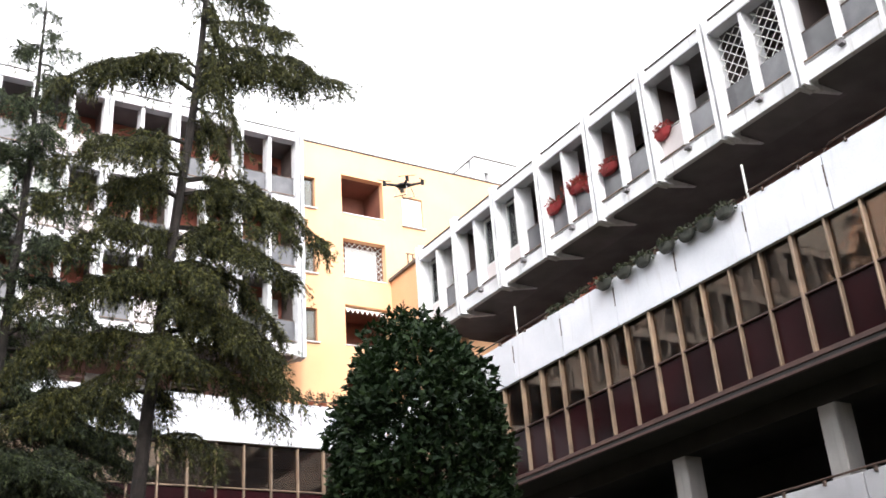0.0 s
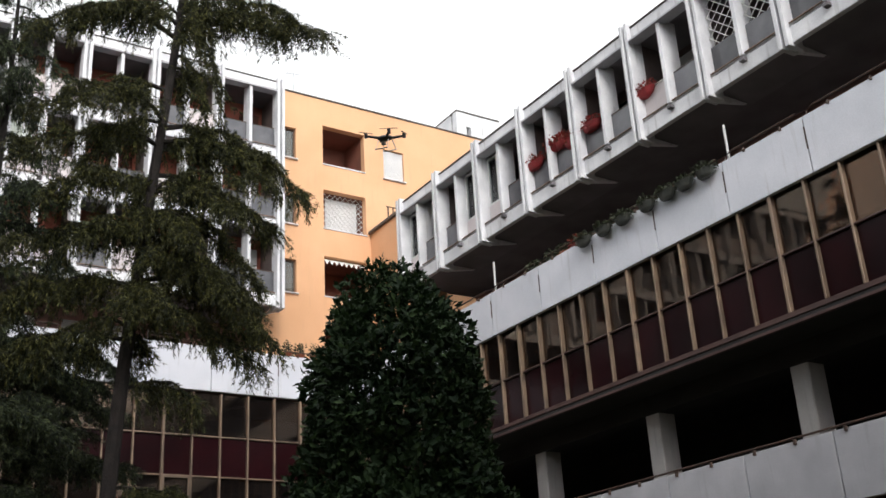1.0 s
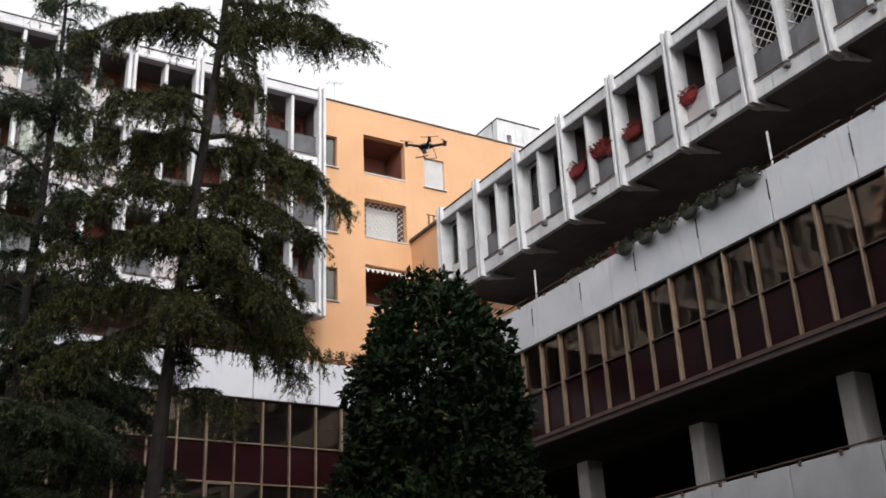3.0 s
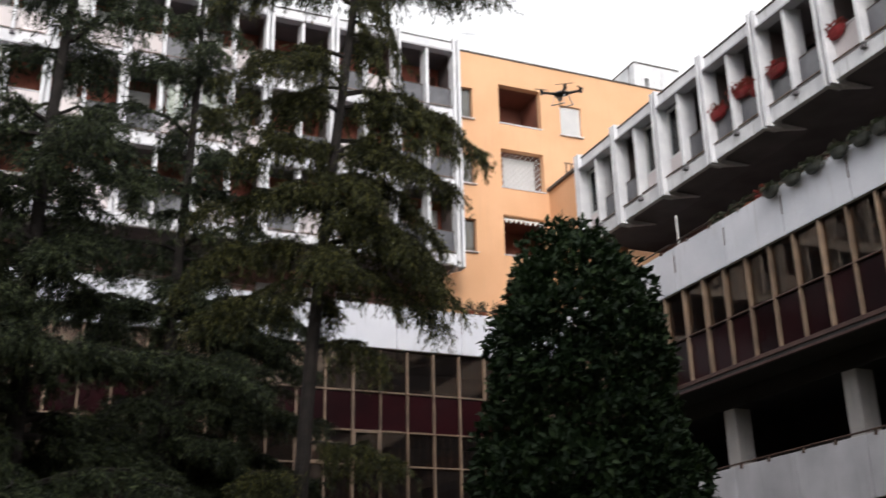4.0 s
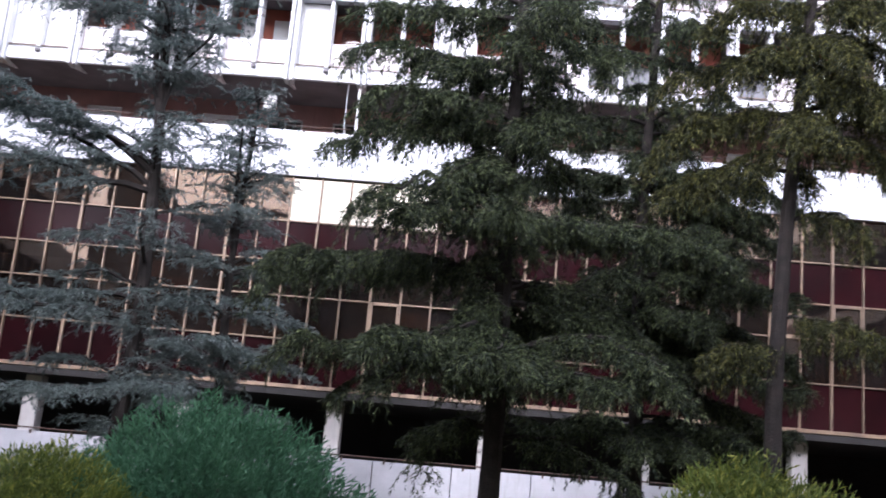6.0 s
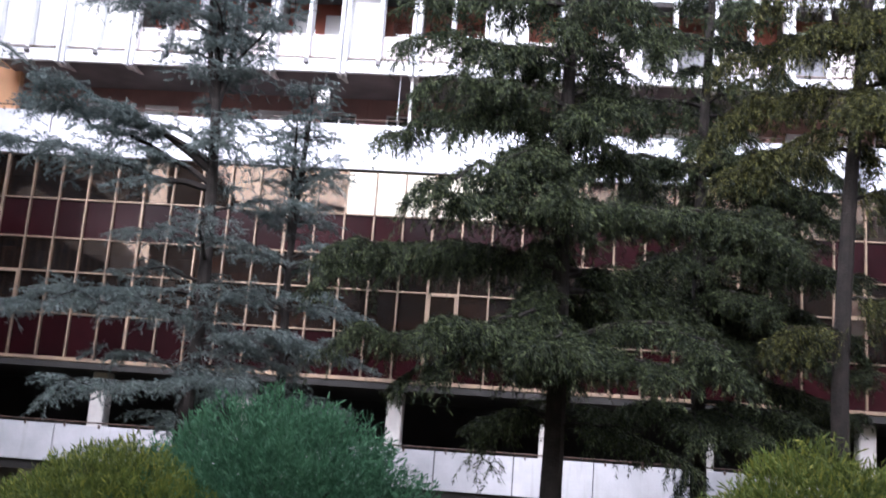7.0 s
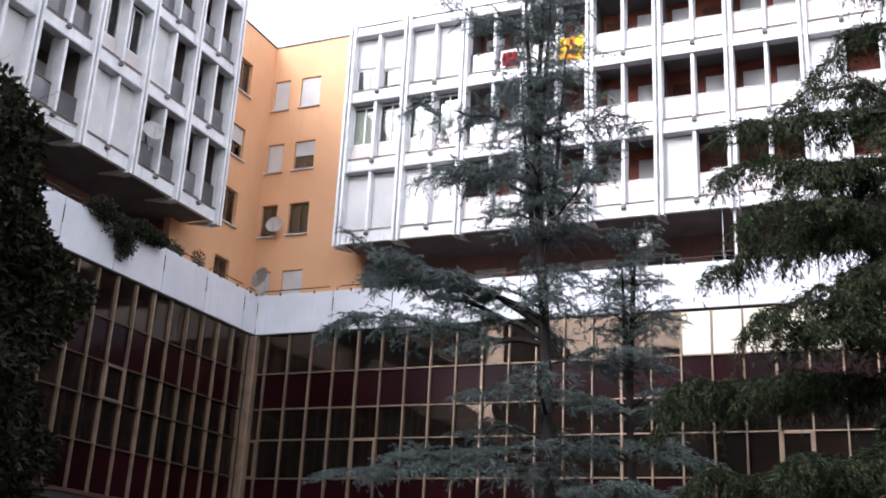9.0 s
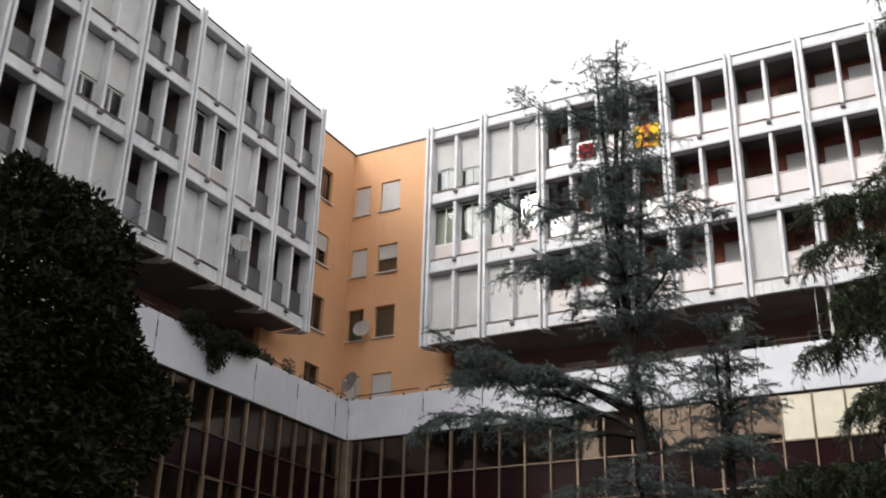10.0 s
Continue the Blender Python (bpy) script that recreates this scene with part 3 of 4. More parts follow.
part("lower_trim", box(YA + 2.0, 0.1, 0.07, DARKTRIM, 0.008), DARKTRIM, wing_low, at=(-YA / 2 + 1.0, 0.1, 8.64))
terrace_wall(wing_low, -30.9, 0.0, 11)
arcade(wing_low, -YA, 2.0, -25.75, 5.0, 9.0, 4.75, 6.2, depth=1.62, past=(6.0, 0.0))
# dark block added so the column heads sink into shade
part("downstand_beam", box(YA + 2.0, 0.7, 0.5, ARCADE_SHADE, 0.01), ARCADE_SHADE, wing_low, "dark block added over the column heads", at=(-YA / 2 + 1.0, 1.62, 8.17))
part("lower_wall", box(YA + 2.0, 0.3, 4.8, REDWALL, 0), REDWALL, wing_low, "shaded lower storey wall", at=(-YA / 2 + 1.0, 1.2, 0))

# ---- opposite wing ----
wing_side = thing("apartment_building", "white balconied block with three storeys over bronze glass", "apartment building", m=pose(XC, 0, 0, 0, 0, 90))
U_C = 30.8 - 8 * MOD
side_top = "dd dd dd ss dd ss dd dd".split()
side_mid = "dd dd dd hh dd ww sd dd".split()
side_low = "dd dd dd ss dd ss dd dd".split()
balcony_storeys(wing_side, U_C, [side_low, side_mid, side_top])
band(wing_side, 4.0, YA, U_C)
curtain_wall(wing_side, 4.0, YA, ROWS_A, YA - 1.3 - 29 * 0.942, pitch=0.942, bars=DARKTRIM, slim=0.046)
terrace_wall(wing_side, U_C, U_C + 8 * MOD, 5)
part("terrace_end_wall", box(0.25, 1.8, 3.3, REDWALL, 0), REDWALL, wing_side, at=(30.8, 2.55, BAND0 + 0.5))
arcade(wing_side, 4.0, YA, 9.2, 1.35, 4.7, 1.35, 2.55)


# unseen rear walls added so no light enters behind the fronts
part("rear_facade", box(50.0, 0.3, 24.4, BACKWALL, 0), BACKWALL, wing, "unseen rear wall added to keep light out of the wing", at=(0, 9.3, 0))
part("rear_facade", box(46.0, 0.3, 18.2, BACKWALL, 0), BACKWALL, wing_low, "unseen rear wall added to keep light out of the wing", at=(-20.0, 9.3, 0))
part("rear_facade", box(46.0, 0.3, 24.4, BACKWALL, 0), BACKWALL, wing_side, "unseen rear wall added to keep light out of the wing", at=(20.0, 9.3, 0))


# ---- orange corner blocks ----
LEVELS = ((22.06, 23.48), (19.14, 20.45), (16.24, 17.64), (13.3, 14.7))


def plain_window(parent, a, b, z0, z1, kind):
    """A window set in the reveal: frame, pane, shutter by kind, sill."""
    w, c = b - a, (a + b) / 2
    win = part("window", frame_mesh(w, z1 - z0, FRAMED, 1), FRAMED, parent, at=(c, 0.14, z0))
    part("pane", box(w - 0.08, 0.012, z1 - z0 - 0.1, CLEAR, 0), CLEAR, win, at=(0, 0.03, 0.05))
    part("sill", box(w + 0.12, 0.22, 0.05, WHITE, 0.008), WHITE, win, at=(0, -0.14, -0.05))
    # dark sheet close behind the pane stands in for a dim room
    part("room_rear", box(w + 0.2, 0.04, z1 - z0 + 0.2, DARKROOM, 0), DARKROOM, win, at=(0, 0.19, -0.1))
    frac = {"s": 1.0, "h": 0.5, "o": 0.0}[kind]
    if frac:
        hh = (z1 - z0) * frac
        part("roller_shutter", slats(w - 0.02, hh - 0.02), SHUTTER, win, "lowered cream roller shutter", at=(0, -0.03, z1 - z0 - hh))
    else:
        part("curtain", box(w * 0.22, 0.03, z1 - z0 - 0.1, BLIND, 0.005), BLIND, win, "brown curtain drawn aside", at=(w * 0.3, 0.12, 0.05))


corner = thing("apartment_building", "orange plastered corner block with shuttered windows", "apartment building", m=pose(0, YA + 1.6, 0))
cols = ((-24.28, -23.5), (-22.95, -21.98))
holes = [(a, b, z0, z1) for a, b in cols for z0, z1 in LEVELS]
w1 = part("front_wall", wall_bm(-24.4, -19.3, 11.6, 25.15, holes, 0.3), ORANGE, corner)
for (a, b, z0, z1), kind in zip(holes, "sssosh"[0:1] + "sos" + "shos"):
    plain_window(w1, a, b, z0, z1, kind)
part("coping", box(5.3, 0.5, 0.07, COPING, 0.01), COPING, corner, at=(-21.85, 0.2, 25.15))
# unseen roof added so sky light stays out of the hollow block
part("roof", box(12.0, 8.0, 0.2, COPING), COPING, corner, "unseen flat roof added to keep sky light out", at=(-25.4, 4.3, 24.9))
side_holes = [(-2.65, -1.63, z0 - 0.1, z1) for z0, z1 in LEVELS]
w2 = part("side_wall", wall_bm(-5.6, 0.0, 11.6, 25.15, side_holes, 0.3), ORANGE, corner, at=(-24.4, 0, 0), turn=90)
for (a, b, z0, z1), kind in zip(side_holes, "ohoo"):
    plain_window(w2, a, b, z0, z1, kind)
part("side_coping", box(0.5, 5.8, 0.07, COPING, 0.01), COPING, corner, at=(-24.6, -2.7, 25.156))

block = thing("apartment_building", "orange plastered block with deep loggias", "apartment building", m=pose(0, YA + 1.6, 0))
# roof out of view, added to block sky light behind the windows
part("roof", box(15.0, 8.0, 0.2, COPING), COPING, block, "unseen flat roof added to keep sky light out", at=(22.5, 4.3, 24.9))
LOG = ((17.88, 19.83, 22.12, 23.92), (17.88, 19.83, 19.22, 20.95), (17.88, 19.83, 16.3, 18.02))
narrow = [(15.65, 16.66, z0, z1) for z0, z1 in LEVELS[:3]]
small = (20.76, 21.77, 22.06, 23.48)
low_log = (17.88, 19.83, 13.3, 14.9)
w3 = part("front_wall", wall_bm(15.0, 30.0, 11.6, 25.15, [*LOG, *narrow, small, low_log], 0.3), ORANGE, block)
for a, b, z0, z1 in narrow:
    plain_window(w3, a, b, z0, z1, "o")
plain_window(w3, *small, "s")
part("coping", box(15.2, 0.5, 0.07, COPING, 0.01), COPING, block, at=(22.5, 0.2, 25.15))
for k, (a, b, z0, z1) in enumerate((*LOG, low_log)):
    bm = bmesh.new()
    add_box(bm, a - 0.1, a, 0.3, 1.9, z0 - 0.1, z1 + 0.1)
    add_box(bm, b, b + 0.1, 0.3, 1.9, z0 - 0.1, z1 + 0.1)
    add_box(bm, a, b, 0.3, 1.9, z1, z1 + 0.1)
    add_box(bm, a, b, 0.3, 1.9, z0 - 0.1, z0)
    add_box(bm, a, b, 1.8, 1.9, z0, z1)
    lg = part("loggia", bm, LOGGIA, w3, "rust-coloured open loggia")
    part("loggia_sill", box(b - a + 0.06, 0.36, 0.05, WHITE, 0.01), WHITE, w3, at=((a + b) / 2, 0.14, z0 - 0.03))
    if k == 1:
        part("lattice_screen", lattice_bm(b - a, z1 - z0, 0.17), FRAMEW, w3, "white diamond lattice screen", at=((a + b) / 2, 0.35, z0))
        part("white_blind", slats(1.45, z1 - z0 - 0.1), SHUTTER, w3, "white blind behind the lattice", at=((a + b) / 2 + 0.1, 0.6, z0))
    if k == 2:
        bm = bmesh.new()
        n = 9
        for i in range(n):
            xa = a + (b - a) * i / n
            xb = a + (b - a) * (i + 1) / n
            v = [bm.verts.new(p) for p in ((xa, 0.3, z1), (xb, 0.3, z1), (xb, -0.02, z1 - 0.2), (xa, -0.02, z1 - 0.2), ((xa + xb) / 2, -0.02, z1 - 0.36))]
            bm.faces.new(v[:4])
            bm.faces.new((v[3], v[2], v[4]))
        part("valance_awning", bm, FRAMEW, w3, "white scalloped awning")
# lower orange return beside the low wing, with a small roof rail
ret = part("return_wall", wall_bm(-5.0, 0.0, 11.6, 19.3, [(-3.0, -2.1, 16.2, 17.5)], 0.3), ORANGE, block, at=(20.02, 0, 0), turn=-90)
ret.matrix_basis = pose(20.02, -5.0, 0, 0, 0, -90) @ pose(5.0 - 5.0, 0, 0)
part("return_roof", box(6.0, 5.0, 0.12, COPING, 0.01), COPING, block, at=(22.9, -2.5, 19.3))
part("roof_baluster_rail", box(1.6, 0.04, 0.04, RAIL), RAIL, block, at=(20.9, -1.2, 20.1))
for i in range(7):
    part("roof_baluster", box(0.05, 0.05, 0.72, RAIL, 0.004), RAIL, block, at=(20.2 + 0.23 * i, -1.2, 19.4))

# stair head behind the roofs
head = thing("roof_stair_head", "pale rendered roof house with a slot window", "roof house", m=pose(0, 0, 0))
part("body", wall_bm(29.0, 31.8, 0.0, 30.65, [(29.6, 29.9, 28.9, 29.85)], 0.4), WHITE, head, at=(0, 42.0, 0))
bm = bmesh.new()
add_box(bm, 29.0, 31.8, 42.6, 46.0, 0.0, 30.65)
part("core", bm, WHITE, head)
part("roof", box(2.86, 4.1, 0.08, COPING), COPING, head, at=(30.4, 44.0, 30.65))

# ---- ground and added walls closing the unseen rear side ----
bm = bmesh.new()
n = 36
for i in range(n + 1):
    for j in range(n + 1):
        x, y = -400 + 800 * i / n, -400 + 800 * j / n
        bm.verts.new((x, y, 0.0))
bm.verts.ensure_lookup_table()
for i in range(n):
    for j in range(n):
        a = i * (n + 1) + j
        bm.faces.new((bm.verts[a], bm.verts[a + n + 1], bm.verts[a + n + 2], bm.verts[a + 1]))
me = bpy.data.meshes.new("ground")
bm.to_mesh(me)
bm.free()
me.materials.append(GROUND)
tagged(new("ground", me), "dark garden soil with thin grass", "ground", kind="structure")
# unseen walls added; the south one's height shades the lower garden
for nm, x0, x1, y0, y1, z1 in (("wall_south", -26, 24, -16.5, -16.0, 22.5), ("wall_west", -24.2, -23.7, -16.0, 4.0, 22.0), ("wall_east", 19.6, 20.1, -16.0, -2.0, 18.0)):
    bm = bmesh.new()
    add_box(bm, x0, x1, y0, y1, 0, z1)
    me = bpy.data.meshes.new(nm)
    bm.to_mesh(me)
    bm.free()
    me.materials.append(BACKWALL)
    tagged(new(nm, me), "unseen plain wall added to close and shade the courtyard", "wall", kind="structure")


# ---- planting ----
def tri_mesh(name, verts, faces, material, smooth=False):
    """A mesh from arrays of corners and triangles."""
    me = bpy.data.meshes.new(name)
    me.vertices.add(len(verts))
    me.vertices.foreach_set("co", np.ascontiguousarray(verts, dtype=np.float32).ravel())
    nf = len(faces)
    me.loops.add(nf * 3)
    me.loops.foreach_set("vertex_index", np.ascontiguousarray(faces, dtype=np.int32).ravel())
    me.polygons.add(nf)
    me.polygons.foreach_set("loop_start", np.arange(0, nf * 3, 3, dtype=np.int32))
    me.update(calc_edges=True)
    me.validate()
    me.materials.append(material)
    return me


def unit(v):
    return v / np.maximum(np.linalg.norm(v, axis=-1, keepdims=True), 1e-9)


def blades(base, way, length, width, r):
    """One thin kite-shaped blade (two triangles) for each base point."""
    n = len(base)
    side = unit(np.cross(way, r.normal(size=(n, 3))))
    up = np.cross(side, way)
    L, W = np.asarray(length).reshape(-1, 1), np.asarray(width).reshape(-1, 1)
    mid = base + way * L * 0.45 + up * W * 0.4
    tip = base + way * L
    v = np.stack([base, mid + side * W, tip, mid - side * W], 1).reshape(-1, 3)
    k = np.arange(n)[:, None] * 4
    f = np.concatenate([k + [0, 1, 2], k + [0, 2, 3]], 0)
    return v, f


def conifer(label, base, height, needle, reach, seed, path=((0, 0), (0, 0)), crown0=0.1, per_m=4.0, hang=0.25, rise=0.15, density=1.0, radius=0.22, extra=(), gaps=0.0, blade=0.112, top_cut=1.0, forks=(), inner=0.0, arch=0.0, clear=None, plume=1.0, tier=0.72, step=1.05, broad=0.092, fringe=0.0, tails=22, rough=0.02, bushy=0.58):
    """A cedar: tapered trunk along path (offsets at foot and head), limbs in loose tiers that rise, spread and droop,
    side twigs in flat sprays and a fringe of tails hanging straight down, all clad in short needle tufts."""
    r = np.random.default_rng(seed)
    tree = thing("cedar_tree", label, "tree", group="courtyard conifers", m=pose(*base, 0))
    nz = 26
    hs = np.linspace(0, 1, nz)
    px = np.interp(hs, np.linspace(0, 1, len(path)), [p[0] for p in path]) + 0.06 * np.sin(hs * 9 + seed)
    py = np.interp(hs, np.linspace(0, 1, len(path)), [p[1] for p in path]) + 0.06 * np.cos(hs * 7 + seed)
    trunk_pts = np.stack([px, py, hs * height], 1)
    rad = radius * (1 - hs) ** 0.8 + 0.015
    part("trunk", tube_bm([tuple(p) for p in trunk_pts], list(rad * (1 + 0.25 * np.exp(-hs * 20))), 10), BARK, tree)
    wood = bmesh.new()
    bases, ways, lens, wids = [], [], [], []

    def clothe(pts, dens):
        """Needle tufts along a twig."""
        seg = np.diff(pts, axis=0)
        sl = np.linalg.norm(seg, axis=1)
        total = sl.sum()
        n = max(3, int(total / (0.19 * blade) * dens))
        t = np.sort(r.uniform(0.0, 1, n)) * total
        cum = np.concatenate([[0], np.cumsum(sl)])
        i = np.clip(np.searchsorted(cum, t) - 1, 0, len(seg) - 1)
        w = ((t - cum[i]) / sl[i])[:, None]
        p = pts[i] + seg[i] * w
        d = unit(seg[i])
        q = unit(d + bushy * unit(r.normal(size=(n, 3))) + np.array([0, 0, -0.05]))
        bases.append(p)
        ways.append(q)
        lens.append(blade * r.uniform(0.6, 1.5, n))
        wids.append(np.full(n, blade * broad) * r.uniform(0.7, 1.3, n))

    def twig(p0, d, length, droop, dens=1.0):
        k = 5
        s = np.linspace(0, 1, k)[:, None]
        pts = p0 + d * length * s + np.array([0, 0, -1.0]) * droop * length * s ** 2 + r.normal(scale=0.015, size=(k, 3)) * s
        clothe(pts, dens)
        return pts

    def limb(h, az, L, up, droop, weight=1.0):
        p0 = np.array([np.interp(h, hs, px), np.interp(h, hs, py), h * height])
        d = np.array([math.cos(az), math.sin(az), 0])
        k = 9
        s = np.linspace(0, 1, k)[:, None]
        bend = r.normal(scale=0.12 + 2 * (rough - 0.02))
        side = np.array([-d[1], d[0], 0])
        pts = p0 + d * L * s + side * bend * L * s ** 2 + np.array([0, 0, 1.0]) * L * (up * s - droop * s ** 2.2) + r.normal(scale=rough * L ** 0.5, size=(k, 3)) * s
        r0 = 0.014 + 0.016 * L
        tube_bm([tuple(p) for p in pts], list(r0 * (1 - 0.9 * s[:, 0])), 5, wood)
        n = max(6, int(L / (0.085 * plume) * density * weight))
        for j in range(n):
            t = r.uniform(0.08, 1.0) ** 0.85
            i = min(int(t * (k - 1)), k - 2)
            w = t * (k - 1) - i
            p = pts[i] * (1 - w) + pts[i + 1] * w
            axis = unit((pts[i + 1] - pts[i])[None])[0]
            sd = unit(np.cross(axis, [0, 0, 1.0])[None])[0] * (1 if j % 2 else -1)
            ln = (0.22 + 0.3 * L * (1 - 0.78 * t)) * r.uniform(0.5, 1.2) * plume
            way = unit((axis * r.uniform(0.5, 1.1) + sd * r.uniform(0.5, 1.1) + np.array([0, 0, r.uniform(-0.1, 0.18)]))[None])[0]
            tw = twig(p, way, ln, 0.15 + hang * 0.4)
            for e in range(int(ln / 0.1 * density) + 1):
                q = tw[r.integers(1, 5)]
                w2 = unit((way * r.uniform(0.2, 0.8) + np.array([r.normal() * 0.5, r.normal() * 0.5, -hang * r.uniform(0.4, 2.2) + 0.1]))[None])[0]
                twig(q, w2, r.uniform(0.1, 0.3) * (1 + hang), 0.2 + hang * 0.5, 0.9)
        twig(pts[-2], unit((pts[-1] - pts[-2])[None])[0], 0.45, 0.3)
        if fringe:
            clothe(pts, 2.0)
            for j in range(int(L * tails * weight)):
                t = r.uniform(0.12, 1.0)
                i = min(int(t * (k - 1)), k - 2)
                w = t * (k - 1) - i
                q = pts[i] * (1 - w) + pts[i + 1] * w + side * r.normal(scale=0.1 + 0.05 * L) * (1.15 - t)
                ln = fringe * r.uniform(0.25, 1.15) ** 1.4 * (0.45 + 0.75 * math.sin(math.pi * min(1.0, 0.15 + t * 0.8)))
                down = unit(np.array([[r.normal() * 0.16, r.normal() * 0.16, -1.0]]) + 0.25 * d)[0]
                twig(q, down, ln, 0.1, 1.25)

    nl = int(height * (1 - crown0) * per_m)
    for i in range(nl):
        h = crown0 + (1 - crown0) * (i + r.uniform(0, 0.8)) / nl
        h = round(h * height / step) * step / height * tier + h * (1 - tier)
        if h > 0.985 * top_cut or r.random() < gaps:
            continue
        f = (h - crown0) / (1 - crown0)
        if clear and clear[0] < h * height < clear[1] and abs((math.degrees(i * 2.4) - clear[2] + 180) % 360 - 180) < clear[3]:
            continue
        L = reach * (1 - f) ** 0.72 * r.uniform(0.45, 1.15) + 0.25
        if f < 0.15:
            L *= 0.7 + 2 * f
        limb(h, i * 2.4 + r.uniform(-0.5, 0.5), L, rise + r.uniform(-0.1, 0.14) + arch + 0.35 * f, 0.16 + hang * 0.35 + arch * 1.2 + r.uniform(0, 0.15))
    for i in range(int(inner * height * (1 - crown0))):
        h = r.uniform(crown0 + 0.05, 0.97)
        limb(h, r.uniform(0, 6.28), r.uniform(0.4, 1.1) * (1.1 - h * 0.6), 0.25, 0.5)
    for h, az, L, up, droop in extra:
        limb(h / height, radians(az), L, up, droop, 1.5)
    for h, az, L, rise_to in forks:
        p0 = np.array([np.interp(h / height, hs, px), np.interp(h / height, hs, py), h])
        d = np.array([math.cos(radians(az)), math.sin(radians(az)), 0])
        s = np.linspace(0, 1, 8)[:, None]
        pts = p0 + d * L * s ** 0.6 + np.array([0, 0, 1.0]) * rise_to * s
        tube_bm([tuple(p) for p in pts], list(0.09 * (1 - 0.85 * s[:, 0])), 7, wood)
        for j in range(int(rise_to * 13)):
            q = pts[r.integers(1, 8)]
            a = r.uniform(0, 6.28)
            ln = r.uniform(0.4, 1.3)
            tw = twig(q, np.array([math.cos(a), math.sin(a), 0.35]), ln, 0.3)
            for e in range(int(ln / 0.16)):
                twig(tw[r.integers(1, 5)], unit(r.normal(size=(1, 3)) * [1, 1, 0.4])[0], 0.28, 0.3)
    part("limb", wood, BARK, tree, kind="stuff")
    v, f = blades(np.concatenate(bases), np.concatenate(ways), np.concatenate(lens), np.concatenate(wids), r)
    part("crown", tri_mesh("needles", v, f, needle), needle, tree, kind="stuff")


def lump(p, seed, scale):
    return noise.noise(Vector((p[0] * scale + seed, p[1] * scale, p[2] * scale)))


def leafy_column(label, base, height, profile, leaf, seed, count, size, name="laurel_tree", category="tree", inward=0.5, fold=True):
    """A dense broadleaf column: folded pointed leaves on a lumpy shell, thinner within, on a short stem."""
    r = np.random.default_rng(seed)
    tree = thing(name, label, category, m=pose(*base, 0))
    part("trunk", tube_bm([(0, 0, 0), (0.03, 0, height * 0.4), (0, 0.04, height * 0.8)], [0.12, 0.09, 0.03], 8), BARK, tree)
    ph, pr = zip(*profile)
    z = r.uniform(0.02, 1, count)
    a = r.uniform(0, 2 * math.pi, count)
    R = np.interp(z, ph, pr)
    keep = r.uniform(size=count) < (R / max(pr)) ** 0.8 + 0.1
    z, a, R = z[keep], a[keep], R[keep]
    n = len(z)
    dirs = np.stack([np.cos(a), np.sin(a), np.zeros(n)], 1)
    l1 = np.array([lump((dirs[i, 0] * 1.3, dirs[i, 1] * 1.3, z[i] * height), seed, 1.1) + 0.6 * lump((dirs[i, 0] * 1.3, dirs[i, 1] * 1.3, z[i] * height), seed + 9, 3.1) for i in range(n)])
    depth = 1 - inward * r.uniform(0, 1, n) ** 2.2
    rad = R * (1 + 0.26 * l1) * depth
    p = dirs * rad[:, None]
    p[:, 2] = z * height + 0.25 * l1
    slope = np.gradient(np.interp(np.linspace(0, 1, 200), ph, pr), 1 / 200)
    out = unit(dirs + np.array([0, 0, 1.0]) * np.clip(-np.interp(z, np.linspace(0, 1, 200), slope) / height, -0.3, 3)[:, None])
    way = unit(out * 0.55 + r.normal(scale=0.6, size=(n, 3)) + np.array([0, 0, 0.15]))
    nrm = unit(out * 0.8 + r.normal(scale=0.45, size=(n, 3)) + np.array([0, 0, 0.5]))
    side = unit(np.cross(way, nrm))
    up = np.cross(side, way)
    L = size * r.uniform(0.65, 1.25, n)[:, None]
    W = L * 0.24
    mid = p + way * L * 0.5
    v = np.stack([p, mid + side * W + up * W * 0.45, p + way * L - up * L * 0.08, mid - side * W + up * W * 0.45, mid], 1).reshape(-1, 3)
    k = np.arange(n)[:, None] * 5
    f = np.concatenate([k + [0, 1, 4], k + [1, 2, 4], k + [2, 3, 4], k + [3, 0, 4]] if fold else [k + [0, 1, 2], k + [0, 2, 3]], 0)
    part("crown", tri_mesh("leaves", v, f, leaf), leaf, tree, kind="stuff")
    return tree


def juniper(label, base, rx, ry, height, leaf, seed, count, size):
    """A low spreading juniper: feathery sprays standing out of a mound."""
    r = np.random.default_rng(seed)
    bush = thing("juniper_bush", label, "bush", group="low junipers", m=pose(*base, 0))
    bm = bmesh.new()
    for i in range(7):
        a = i * 0.9
        tube_bm([(0, 0, 0), (0.4 * rx * math.cos(a), 0.4 * ry * math.sin(a), 0.45 * height), (0.7 * rx * math.cos(a), 0.7 * ry * math.sin(a), 0.62 * height)], [0.05, 0.03, 0.012], 6, bm)
    part("stems", bm, BARK, bush)
    n = count
    a = r.uniform(0, 2 * math.pi, n)
    el = np.arcsin(r.uniform(0.0, 1, n))
    d = np.stack([np.cos(a) * np.cos(el), np.sin(a) * np.cos(el), np.sin(el)], 1)
    l1 = np.array([lump(q * 2.2, seed, 1.4) + 0.5 * lump(q * 2.2, seed + 4, 3.5) for q in d])
    rad = (1 + 0.16 * l1) * (1 - 0.35 * r.uniform(0, 1, n) ** 2)
    p = d * rad[:, None] * np.array([rx, ry, height])
    tufts, ways, lens = [], [], []
    lean = unit(d + np.array([0, 0, 0.55]) + r.normal(scale=0.35, size=(n, 3)))
    for j in range(5):
        tufts.append(p + lean * size * 0.32 * j)
        ways.append(unit(lean + r.normal(scale=0.45, size=(n, 3))))
